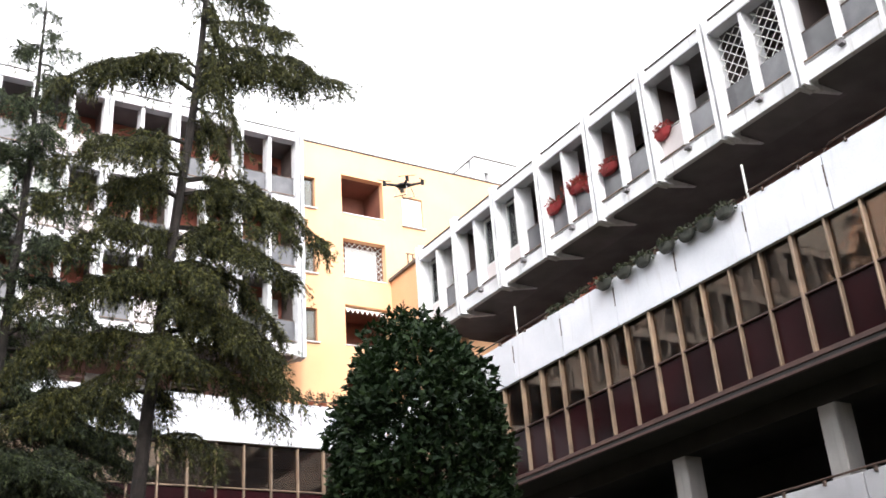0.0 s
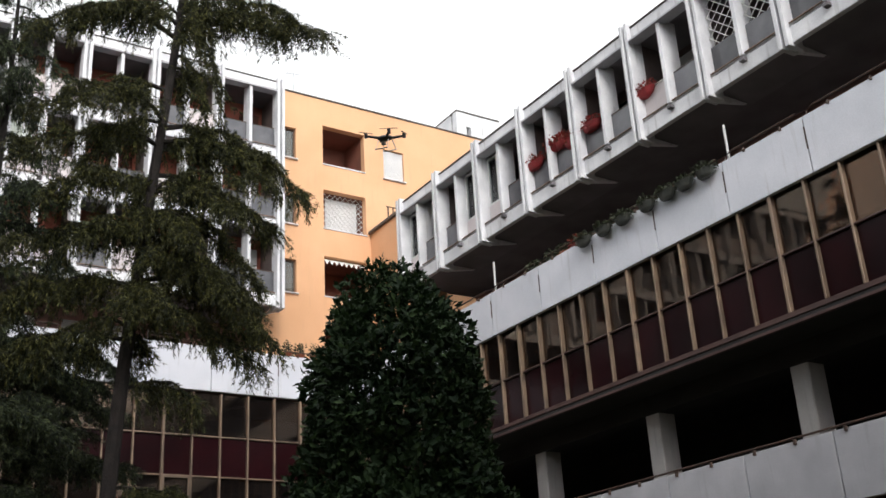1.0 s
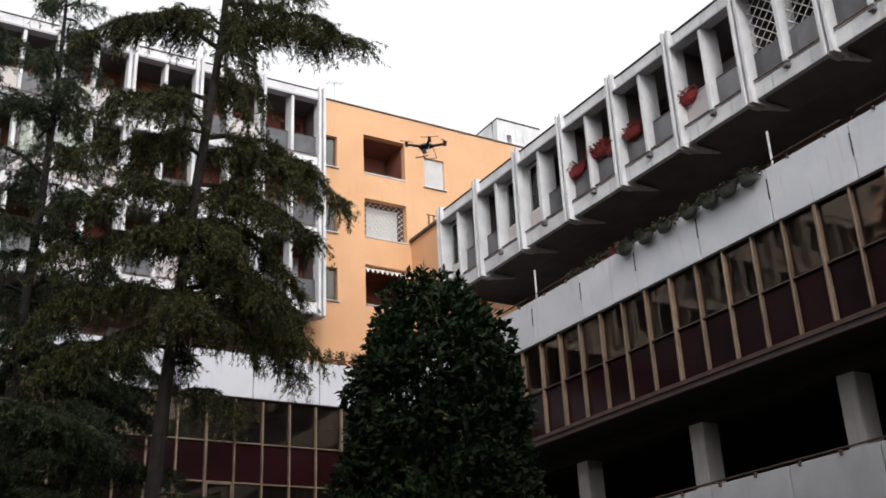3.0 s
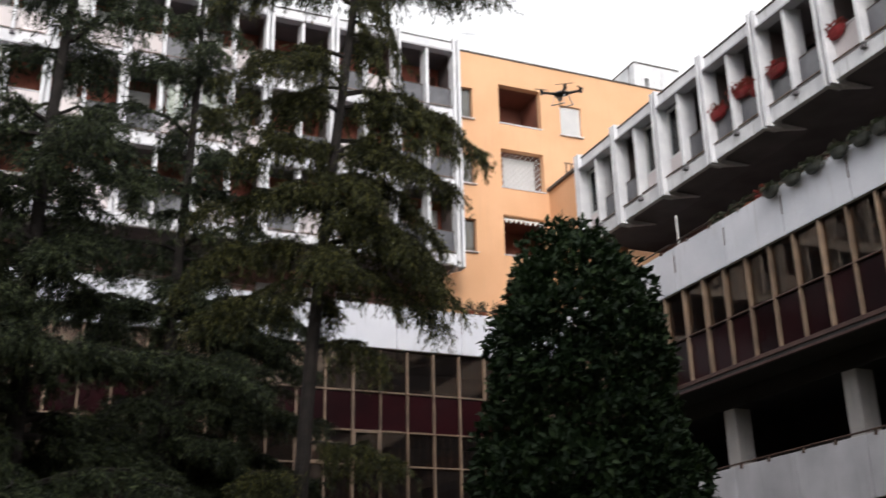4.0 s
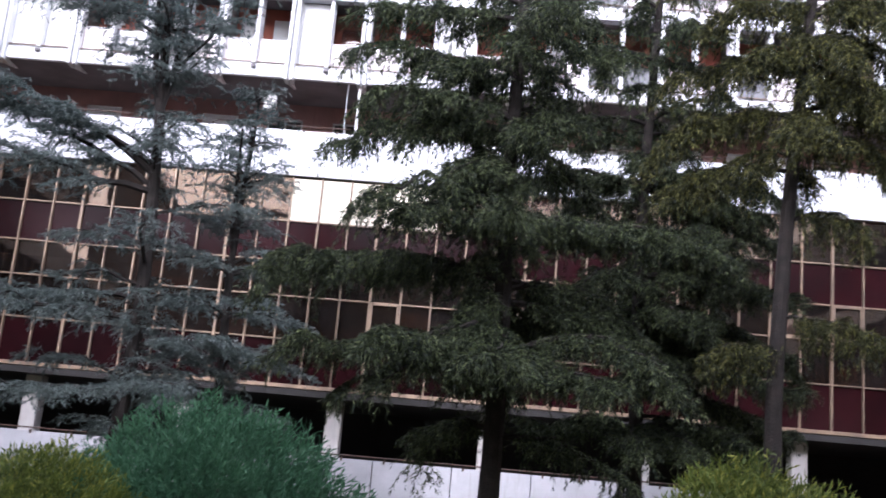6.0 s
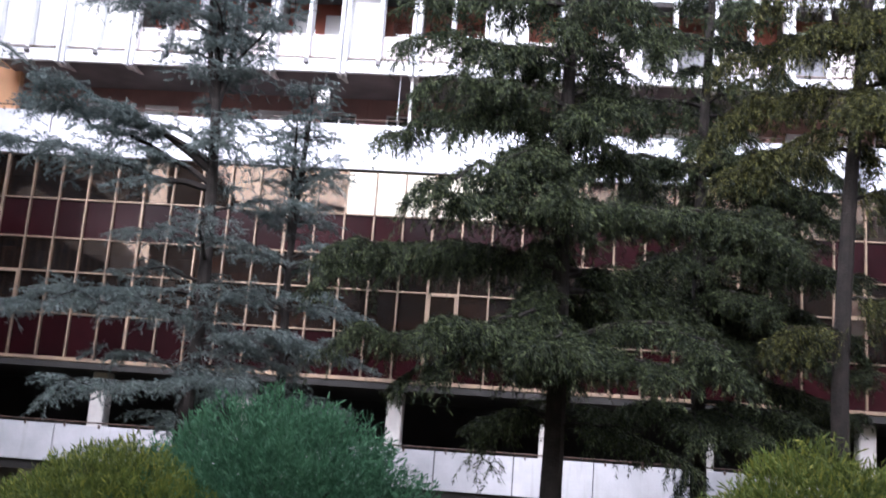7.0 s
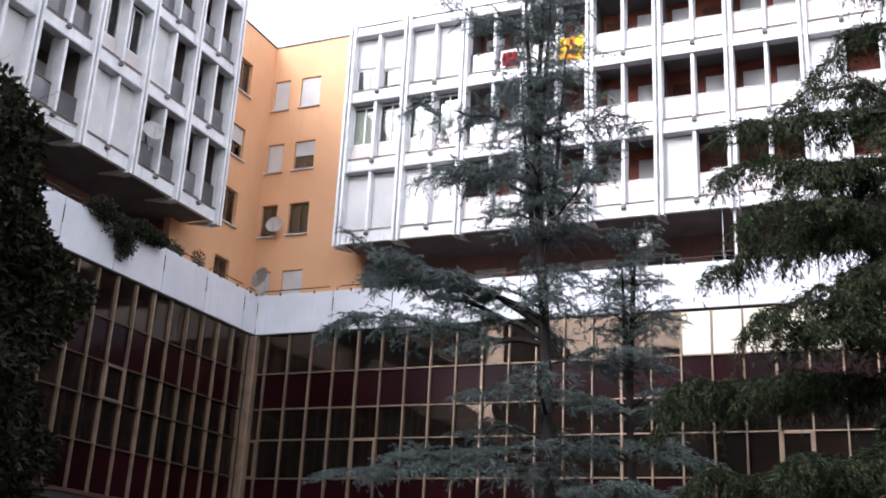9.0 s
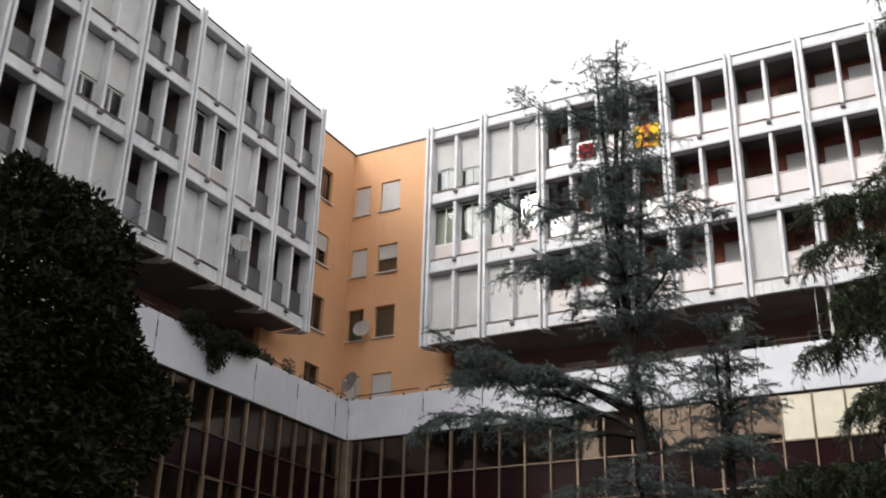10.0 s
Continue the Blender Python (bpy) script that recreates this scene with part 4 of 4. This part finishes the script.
        lens.append(size * r.uniform(0.5, 0.95, n))
    v, f = blades(np.concatenate(tufts), np.concatenate(ways), np.concatenate(lens), np.concatenate(lens) * 0.1, r)
    part("foliage", tri_mesh("sprays", v, f, leaf), leaf, bush, kind="stuff")
    return bush


def polar(az, dist):
    return dist * math.sin(radians(az)), dist * math.cos(radians(az))


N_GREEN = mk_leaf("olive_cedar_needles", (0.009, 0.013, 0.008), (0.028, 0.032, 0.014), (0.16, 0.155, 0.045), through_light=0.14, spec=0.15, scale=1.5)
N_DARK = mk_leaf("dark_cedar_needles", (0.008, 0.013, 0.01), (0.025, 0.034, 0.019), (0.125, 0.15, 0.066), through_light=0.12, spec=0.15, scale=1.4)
N_BLUE = mk_leaf("blue_grey_cedar_needles", (0.065, 0.088, 0.088), (0.1, 0.122, 0.118), (0.18, 0.21, 0.2), spec=0.2)
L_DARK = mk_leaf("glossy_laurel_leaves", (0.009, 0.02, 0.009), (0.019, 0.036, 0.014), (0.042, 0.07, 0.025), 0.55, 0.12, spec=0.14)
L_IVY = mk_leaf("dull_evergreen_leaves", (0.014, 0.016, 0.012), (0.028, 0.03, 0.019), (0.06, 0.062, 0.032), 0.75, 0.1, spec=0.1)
L_JUN = mk_leaf("green_juniper_sprays", (0.035, 0.1, 0.055), (0.055, 0.14, 0.075), (0.1, 0.22, 0.12), 0.6, 0.3)
L_YEL = mk_leaf("yellow_green_sprays", (0.055, 0.085, 0.022), (0.11, 0.15, 0.03), (0.27, 0.28, 0.055), 0.6, 0.3)

# two blue cedars, thin and open
x, y = polar(-18.3, 24.0)
conifer("blue-grey cedar with an open forked crown", (x, y), 18.2, N_BLUE, 2.5, 11, path=((0.1, 0), (0.15, 0), (0.0, 0), (-0.15, 0), (-0.1, 0)), crown0=0.1, per_m=2.6, inner=3.6, hang=0.16, rise=0.34, density=0.9, radius=0.17, gaps=0.2, blade=0.095, tier=0.3, rough=0.085, clear=(5.6, 7.8, 198, 80), extra=(
    (8.0, 198, 4.6, 0.6, 0.2), (7.7, 190, 4.0, 0.62, 0.3), (8.2, 212, 3.8, 0.5, 0.2), (7.6, 200, 4.8, 0.14, 0.08), (5.2, 198, 3.8, 0.1, 0.15), (4.8, 205, 4.1, 0.05, 0.14), (6.4, 215, 1.8, 0.2, 0.2),
    (10.2, 18, 2.2, 1.5, 0.2), (10.0, 350, 1.7, 1.3, 0.3), (11.5, 198, 3.0, 0.55, 0.3), (11.2, 180, 2.6, 0.6, 0.3), (13.0, 198, 3.1, 0.25, 0.12), (15.6, 198, 2.3, 0.35, 0.12), (12.8, 18, 2.0, 0.4, 0.1), (11.4, 30, 1.6, 0.5, 0.2),
    (3.0, 250, 3.4, 0.15, 0.2), (3.2, 290, 3.0, 0.15, 0.2), (3.6, 18, 2.4, 0.3, 0.15), (4.2, 340, 2.6, 0.2, 0.2)), forks=((9.4, 198, 0.6, 5.0), (9.5, 18, 0.5, 5.6), (9.6, 260, 0.5, 4.4), (12.5, 330, 0.4, 4.0), (13.0, 200, 0.4, 4.2)))
x, y = polar(-13.4, 25.0)
conifer("slender blue-grey cedar with short twiggy limbs", (x, y), 11.0, N_BLUE, 2.3, 12, crown0=0.1, per_m=7.0, hang=0.14, rise=0.18, density=0.9, radius=0.13, gaps=0.1, blade=0.095, forks=((6.5, 90, 0.3, 3.5), (6.8, 250, 0.3, 3.0)))
# dark cedars with broad layered limbs
x, y = polar(0.9, 18.5)
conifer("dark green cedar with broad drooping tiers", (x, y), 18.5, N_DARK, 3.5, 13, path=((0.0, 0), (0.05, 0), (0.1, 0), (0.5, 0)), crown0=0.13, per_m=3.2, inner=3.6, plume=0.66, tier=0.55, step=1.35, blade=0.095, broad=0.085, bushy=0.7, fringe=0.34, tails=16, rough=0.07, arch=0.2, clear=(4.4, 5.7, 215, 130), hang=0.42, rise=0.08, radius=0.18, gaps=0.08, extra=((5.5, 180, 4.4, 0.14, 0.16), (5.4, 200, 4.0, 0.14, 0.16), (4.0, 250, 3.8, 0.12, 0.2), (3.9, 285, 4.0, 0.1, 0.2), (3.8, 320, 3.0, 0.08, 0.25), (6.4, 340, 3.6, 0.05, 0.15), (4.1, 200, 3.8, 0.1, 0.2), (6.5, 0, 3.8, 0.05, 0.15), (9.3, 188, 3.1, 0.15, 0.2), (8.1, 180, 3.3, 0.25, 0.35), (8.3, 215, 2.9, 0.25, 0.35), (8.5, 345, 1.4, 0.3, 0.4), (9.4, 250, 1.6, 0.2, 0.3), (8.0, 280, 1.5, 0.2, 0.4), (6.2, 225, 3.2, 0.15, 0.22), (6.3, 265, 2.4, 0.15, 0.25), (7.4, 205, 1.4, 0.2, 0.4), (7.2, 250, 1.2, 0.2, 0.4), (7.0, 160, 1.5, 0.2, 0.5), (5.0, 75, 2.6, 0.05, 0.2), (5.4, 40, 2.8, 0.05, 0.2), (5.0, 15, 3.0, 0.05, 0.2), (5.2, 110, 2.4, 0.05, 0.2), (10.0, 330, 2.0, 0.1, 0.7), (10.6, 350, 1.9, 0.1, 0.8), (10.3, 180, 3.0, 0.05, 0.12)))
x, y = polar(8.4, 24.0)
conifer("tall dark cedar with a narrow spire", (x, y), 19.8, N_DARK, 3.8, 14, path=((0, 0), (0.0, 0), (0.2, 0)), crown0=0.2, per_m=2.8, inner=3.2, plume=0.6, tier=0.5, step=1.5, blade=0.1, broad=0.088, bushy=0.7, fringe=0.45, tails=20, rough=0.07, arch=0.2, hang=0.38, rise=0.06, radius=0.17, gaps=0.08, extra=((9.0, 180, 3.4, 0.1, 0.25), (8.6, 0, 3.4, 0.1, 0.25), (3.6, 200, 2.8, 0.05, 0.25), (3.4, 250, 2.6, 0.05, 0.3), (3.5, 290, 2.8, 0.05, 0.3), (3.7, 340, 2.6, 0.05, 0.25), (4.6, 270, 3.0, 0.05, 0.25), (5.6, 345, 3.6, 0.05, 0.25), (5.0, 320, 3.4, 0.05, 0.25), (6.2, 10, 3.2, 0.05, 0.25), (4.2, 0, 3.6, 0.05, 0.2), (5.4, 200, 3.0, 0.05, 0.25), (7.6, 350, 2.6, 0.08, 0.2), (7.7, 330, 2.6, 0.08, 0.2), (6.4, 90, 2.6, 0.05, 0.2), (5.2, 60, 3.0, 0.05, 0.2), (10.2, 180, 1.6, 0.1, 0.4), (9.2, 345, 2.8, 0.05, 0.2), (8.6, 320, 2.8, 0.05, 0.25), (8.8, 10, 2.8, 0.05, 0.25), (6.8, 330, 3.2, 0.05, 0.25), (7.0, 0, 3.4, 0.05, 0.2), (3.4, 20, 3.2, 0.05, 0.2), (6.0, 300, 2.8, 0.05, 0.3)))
# the weeping one
x, y = polar(15.1, 18.0)
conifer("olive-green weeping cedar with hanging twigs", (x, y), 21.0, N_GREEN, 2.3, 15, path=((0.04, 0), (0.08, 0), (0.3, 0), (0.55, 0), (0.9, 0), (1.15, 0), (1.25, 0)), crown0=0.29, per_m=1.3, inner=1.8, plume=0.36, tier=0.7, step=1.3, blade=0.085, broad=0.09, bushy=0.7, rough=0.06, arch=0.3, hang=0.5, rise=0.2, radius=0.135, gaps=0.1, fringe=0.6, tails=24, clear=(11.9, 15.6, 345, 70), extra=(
    (14.3, 345, 2.9, 0.04, 0.12), (14.7, 350, 2.3, 0.16, 0.14), (15.3, 340, 1.8, 0.2, 0.12), (16.2, 5, 1.6, 0.3, 0.12),
    (15.4, 340, 0.75, 0.3, 5.0), (14.8, 300, 0.7, 0.3, 4.4), (15.9, 20, 0.65, 0.3, 5.6), (14.2, 345, 0.85, 0.3, 3.2), (13.2, 330, 0.8, 0.3, 2.6),
    (13.6, 165, 2.6, 0.75, 0.9), (13.9, 190, 1.9, 0.6, 0.8), (12.4, 170, 2.2, 0.3, 0.45), (11.7, 150, 1.6, 0.4, 0.7), (11.2, 200, 2.2, 0.35, 0.6),
    (11.6, 345, 2.7, 0.22, 0.68), (11.3, 330, 2.2, 0.2, 0.7), (10.6, 350, 2.2, 0.15, 0.55), (10.2, 320, 1.8, 0.3, 0.8), (9.8, 345, 2.0, 0.3, 0.85),
    (9.6, 290, 1.6, 0.3, 0.8), (9.2, 345, 2.2, 0.3, 0.95), (8.8, 310, 1.9, 0.35, 0.9), (8.5, 350, 2.3, 0.3, 0.8), (8.2, 255, 1.6, 0.35, 0.8), (7.9, 330, 2.0, 0.3, 0.75),
    (9.4, 180, 2.4, 0.2, 0.5), (8.4, 170, 2.6, 0.2, 0.5), (10.3, 200, 2.1, 0.3, 0.6), (7.4, 190, 2.0, 0.2, 0.5), (4.9, 340, 1.6, 0.1, 0.3), (4.4, 210, 1.4, 0.1, 0.3)))

# laurel column and the evergreen mass near the camera
x, y = polar(30.3, 12.5)
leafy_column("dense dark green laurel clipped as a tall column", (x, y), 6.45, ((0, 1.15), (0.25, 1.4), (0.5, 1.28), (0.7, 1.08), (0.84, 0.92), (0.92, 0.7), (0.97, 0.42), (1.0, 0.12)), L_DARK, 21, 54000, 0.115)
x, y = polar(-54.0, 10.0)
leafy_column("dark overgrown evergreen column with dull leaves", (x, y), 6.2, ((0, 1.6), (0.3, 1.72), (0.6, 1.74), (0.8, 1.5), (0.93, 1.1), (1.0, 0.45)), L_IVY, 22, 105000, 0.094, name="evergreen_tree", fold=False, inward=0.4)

x, y = polar(-13.3, 13.5)
juniper("feathery blue-green juniper mound", (x, y), 2.0, 1.5, 2.3, L_JUN, 31, 12500, 0.13)
x, y = polar(-21.3, 13.0)
juniper("low yellow-green juniper mound", (x, y), 1.6, 1.2, 1.6, L_YEL, 32, 9000, 0.12)
x, y = polar(14.3, 14.5)
juniper("golden juniper with arching sprays", (x, y), 1.95, 1.3, 2.12, L_YEL, 33, 9000, 0.15)


# bare creeper shoots on the crown of the dark evergreen
creeper = thing("bare_creeper", "bare tangled creeper shoots above the evergreen", "creeper", m=pose(-7.2, 5.2, 4.6))
shoots = random.Random(5)
for i in range(44):
    a, p = shoots.uniform(0, 6.28), Vector((shoots.uniform(-0.9, 0.8), shoots.uniform(-0.5, 0.9), shoots.uniform(0.1, 0.6)))
    pts = [p]
    d = Vector((math.cos(a) * 0.4, math.sin(a) * 0.4, 0.9))
    for k in range(7):
        d = (d + Vector((shoots.uniform(-0.5, 0.5), shoots.uniform(-0.5, 0.5), shoots.uniform(-0.45, 0.25)))).normalized()
        pts.append(pts[-1] + d * 0.12)
    part("shoot", tube_bm(pts, [0.0055 - 0.0006 * k for k in range(8)], 4), BARK, creeper)


# ---- things on the buildings ----
def leaf_cluster(parent, name, centre, radii, count, size, leaf, seed, label=""):
    """A loose ball of small leaves, thicker towards its middle."""
    r = np.random.default_rng(seed)
    d = unit(r.normal(size=(count, 3)))
    p = d * (r.uniform(0, 1, (count, 1)) ** 0.5) * np.array(radii) + np.array(centre) + r.normal(scale=0.03, size=(count, 3))
    v, f = blades(p, unit(d + r.normal(scale=0.7, size=(count, 3)) + np.array([0, 0, 0.2])), size * r.uniform(0.6, 1.3, count), size * 0.28 * r.uniform(0.7, 1.2, count), r)
    return part(name, tri_mesh("leaves", v, f, leaf), leaf, parent, label, kind="stuff")


L_POT = mk_leaf("balcony_plant_leaves", (0.024, 0.032, 0.018), (0.038, 0.045, 0.024), (0.075, 0.08, 0.045))
L_RED = mk_leaf("red_geranium_flowers", (0.2, 0.018, 0.018), (0.28, 0.03, 0.025), (0.06, 0.07, 0.03))


def planter(at, w=0.42, leaf=None, seed=0, plant=0.22, label="dark hanging planter with trailing plants", flowers=False):
    """A rounded trough hung on the band, with soil and plants."""
    pot = thing("planter", label, "planter", group="planters on the parapets", m=pose(*at))
    bm = bmesh.new()
    rings = []
    for z, s in ((0.0, 0.55), (0.06, 0.8), (0.2, 1.0), (0.23, 1.04), (0.21, 0.93)):
        rings.append([bm.verts.new((0.15 * s * math.cos(k * math.pi / 6), w / 2 * s * math.sin(k * math.pi / 6), z)) for k in range(12)])
    for a, b in zip(rings, rings[1:]):
        for k in range(12):
            bm.faces.new((a[k], a[(k + 1) % 12], b[(k + 1) % 12], b[k]))
    bm.faces.new(rings[0][::-1])
    bm.faces.new(rings[-1])
    part("trough", bm, REDPOT if leaf is L_RED else TERRA if flowers else PLANTER, pot)
    leaf_cluster(pot, "plant", (0, 0, 0.26), (0.2, w * 0.55, plant), 260, 0.1, leaf or L_POT, seed)
    return pot


for i, yy in enumerate((21.0, 20.15, 19.35, 18.4, 17.65, 17.0, 16.3)):
    planter((XB - 0.17, yy, 12.86), 0.58, seed=40 + i, plant=0.05)
for i, yy in enumerate((23.8, 22.9, 22.3, 21.7)):
    planter((XB + 0.2, yy, 13.0), 0.6, seed=60 + i, plant=0.24, leaf=L_RED if i == 3 else None, label="terracotta trough with straggling plants", flowers=i > 1)
for i, (yy, zz) in enumerate(((23.0, 16.3), (22.05, 16.45), (21.6, 16.4), (21.15, 16.2), (20.3, 16.3), (18.1, 16.2))):
    planter((XB + 0.02, yy, zz - 0.1), 0.8, seed=80 + i, plant=0.2, leaf=L_RED, label="red flower box with red geraniums", flowers=True)
for i, (xx, zz) in enumerate(((15.7, 13.1), (16.2, 13.1), (16.8, 13.1))):
    planter((xx, YA + 0.35, zz), 0.5, seed=90 + i, plant=0.45, label="terracotta pot with a straggly shrub", flowers=True)
for i, (yy, h) in enumerate(((30.5, 0.5), (29.3, 0.25), (28.4, 0.2), (28.9, 0.3))):
    planter((XC - 0.3, yy, 13.1), 0.5, seed=100 + i, plant=h, label="pot with a bushy green plant")

ivy = thing("hanging_shrub", "dark shrub spilling over the white parapet", "shrub", m=pose(XC, 25.9, 12.9))
part("stem", tube_bm([(-0.4, 0, -0.5), (-0.2, 0.1, 0.2), (0.05, 0.2, 0.5)], [0.05, 0.04, 0.02], 6), BARK, ivy)
for i, (dy, dz, ra, rz) in enumerate(((-1.1, 0.35, 0.6, 0.35), (-0.2, 0.05, 0.75, 0.5), (0.1, -0.45, 0.4, 0.45), (0.9, 0.3, 0.8, 0.35), (1.6, 0.3, 0.5, 0.25))):
    leaf_cluster(ivy, "foliage", (0.1, dy, dz), (0.45, ra, rz), 1500, 0.1, L_IVY, 120 + i)


def dish(at, aim, size, label, material):
    """A satellite dish: shallow bowl, feed arm, feed head and wall mast."""
    d = thing("satellite_dish", label, "satellite dish", group="satellite dishes", m=Matrix.Translation(at))
    turn = (Vector(aim)).to_track_quat("Z", "Y").to_matrix().to_4x4()
    bm = bmesh.new()
    rings = []
    for k in range(5):
        q = k / 4
        rings.append([bm.verts.new((size * q * math.cos(a * math.pi / 10), size * q * 1.08 * math.sin(a * math.pi / 10), 0.22 * size * q * q)) for a in range(20)] if k else [bm.verts.new((0, 0, 0))])
    for a in range(20):
        bm.faces.new((rings[0][0], rings[1][a], rings[1][(a + 1) % 20]))
        for u, v in zip(rings[1:], rings[2:]):
            bm.faces.new((u[a], v[a], v[(a + 1) % 20], u[(a + 1) % 20]))
    bmesh.ops.solidify(bm, geom=bm.faces[:], thickness=0.012)
    bm.transform(turn)
    part("bowl", bm, material, d)
    tip = turn @ Vector((0, -0.15 * size, 0.75 * size))
    part("feed_arm", tube_bm([turn @ Vector((0, -size, 0.2 * size)), tip], 0.012, 6), STEEL, d)
    bm = tube_bm([tip, turn @ Vector((0, -0.1 * size, 0.6 * size))], 0.035, 8)
    part("feed_head", bm, DISH, d)
    back = turn @ Vector((0, 0, -0.25))
    part("mast", tube_bm([turn @ Vector((0, 0, 0)), back, back + Vector((0, 0, -0.5))], 0.022, 6), STEEL, d)


dish((XC + 0.35, 26.35, 16.6), (0.75, -0.55, 0.4), 0.38, "pale satellite dish clamped to a balcony fin", DISH)
dish((-23.35, YA + 1.3, 16.6), (0.25, -0.9, 0.3), 0.36, "white satellite dish below a corner window", DISH)
dish((-23.0, YA + 0.2, 13.95), (-0.25, -0.9, 0.25), 0.42, "grey satellite dish on the parapet corner", STEEL)

# washing and cloths on the top balconies
cloth = thing("red_cloth", "bright red cloth hung over a balcony front", "cloth")
bm = bmesh.new()
n = 14
g = [[bm.verts.new((-13.05 + 0.62 * i / n, YA - 0.1 - 0.03 * math.sin(i * 1.3), 22.1 - 0.55 * j - 0.05 * math.sin(i * 0.8) * j)) for i in range(n + 1)] for j in range(2)]
for i in range(n):
    bm.faces.new((g[0][i], g[0][i + 1], g[1][i + 1], g[1][i]))
bmesh.ops.solidify(bm, geom=bm.faces[:], thickness=0.01)
part("drape", bm, RED, cloth)
screen = thing("balcony_screen_cloth", "yellow cloth with orange stripes tied over a balcony rail", "cloth")
for i in range(9):
    bm = bmesh.new()
    add_box(bm, -10.85 + 0.11 * i, -10.744 + 0.11 * i, YA - 0.13 - 0.012 * (i % 2), YA - 0.1, 21.35, 22.3, 0.004)
    part("stripe", bm, ORANGECLOTH if i in (3, 5) else YELLOW, screen)

# posts and aerials
for nm, lab, pts, rad, m in (("steel_post", "white steel post standing on the parapet", ((XB + 0.1, 15.72, 13.0), (XB + 0.1, 15.72, 14.1)), 0.03, FRAMEW), ("steel_post", "white steel post standing on the parapet", ((XB + 0.1, 25.66, 13.0), (XB + 0.1, 25.66, 14.15)), 0.03, FRAMEW), ("downpipe", "white downpipe from soffit to parapet", ((-4.7, YA + 0.1, 13.1), (-4.7, YA + 0.1, 14.95)), 0.05, FRAMEW), ("steel_post", "thin grey pole under the balconies", ((-5.12, YA + 0.2, 13.1), (-5.12, YA + 0.2, 15.1)), 0.02, STEEL)):
    part("pole", tube_bm(list(pts), rad, 8), m, thing(nm, lab, "post"))
for xx, yy, z0, hh in ((16.7, 36.1, 25.2, 1.1), (-10.6, 36.0, 24.3, 1.8), (6.0, 36.0, 24.3, 2.0)):
    ant = thing("roof_aerial", "thin metal television aerial on the roof", "aerial", group="roof aerials", m=pose(xx, yy, z0))
    part("mast", tube_bm([(0, 0, -0.1), (0, 0, hh)], 0.015, 6), STEEL, ant)
    part("boom", tube_bm([(-0.35, 0, hh - 0.1), (0.4, 0, hh + 0.02)], 0.01, 5), STEEL, ant)
    for k in range(5):
        part("element", tube_bm([(-0.3 + 0.16 * k, -0.25, hh - 0.09 + 0.03 * k), (-0.3 + 0.16 * k, 0.25, hh - 0.09 + 0.03 * k)], 0.006, 4), STEEL, ant)
lampbox = thing("service_box", "white service box fixed below the soffit", "box", m=pose(-7.8, YA + 0.6, 14.0))
part("case", box(0.42, 0.25, 0.55, FRAMEW, 0.02), FRAMEW, lampbox)
part("hanger", box(0.06, 0.06, 0.7, STEEL, 0.005), STEEL, lampbox, at=(0, 0, 0.5))

# ---- the hovering drone ----
drone = thing("quadcopter_drone", "small dark quadcopter drone hovering in the air", "drone", m=pose(6.65, 11.39, 8.74, 8, -14, 25))
bm = bmesh.new()
bmesh.ops.create_uvsphere(bm, u_segments=14, v_segments=8, radius=0.1, matrix=Matrix.Diagonal((1.0, 1.15, 0.42, 1)))
part("body", bm, BLACK, drone)
for sx, sy in ((1, 1), (1, -1), (-1, 1), (-1, -1)):
    arm = part("arm", tube_bm([(0.05 * sx, 0.05 * sy, 0.0), (0.19 * sx, 0.19 * sy, 0.03)], [0.022, 0.016], 8), BLACK, drone)
    part("motor", tube_bm([(0.19 * sx, 0.19 * sy, 0.0), (0.19 * sx, 0.19 * sy, 0.07)], 0.024, 10), BLACK, arm)
    bm = bmesh.new()
    add_box(bm, -0.12, 0.12, -0.01, 0.01, 0, 0.004)
    bm.transform(pose(0.19 * sx, 0.19 * sy, 0.072, 0, 0, 35 * sx + 20 * sy))
    part("propeller", bm, BLACK, arm)
for sx in (-1, 1):
    part("landing_skid", tube_bm([(0.05 * sx, -0.08, -0.03), (0.11 * sx, -0.1, -0.16), (0.11 * sx, 0.1, -0.16), (0.05 * sx, 0.08, -0.03)], 0.009, 6), STEEL, drone)
part("camera_pod", tube_bm([(0, 0.03, -0.04), (0, 0.03, -0.09)], [0.03, 0.034], 10), STEEL, drone)
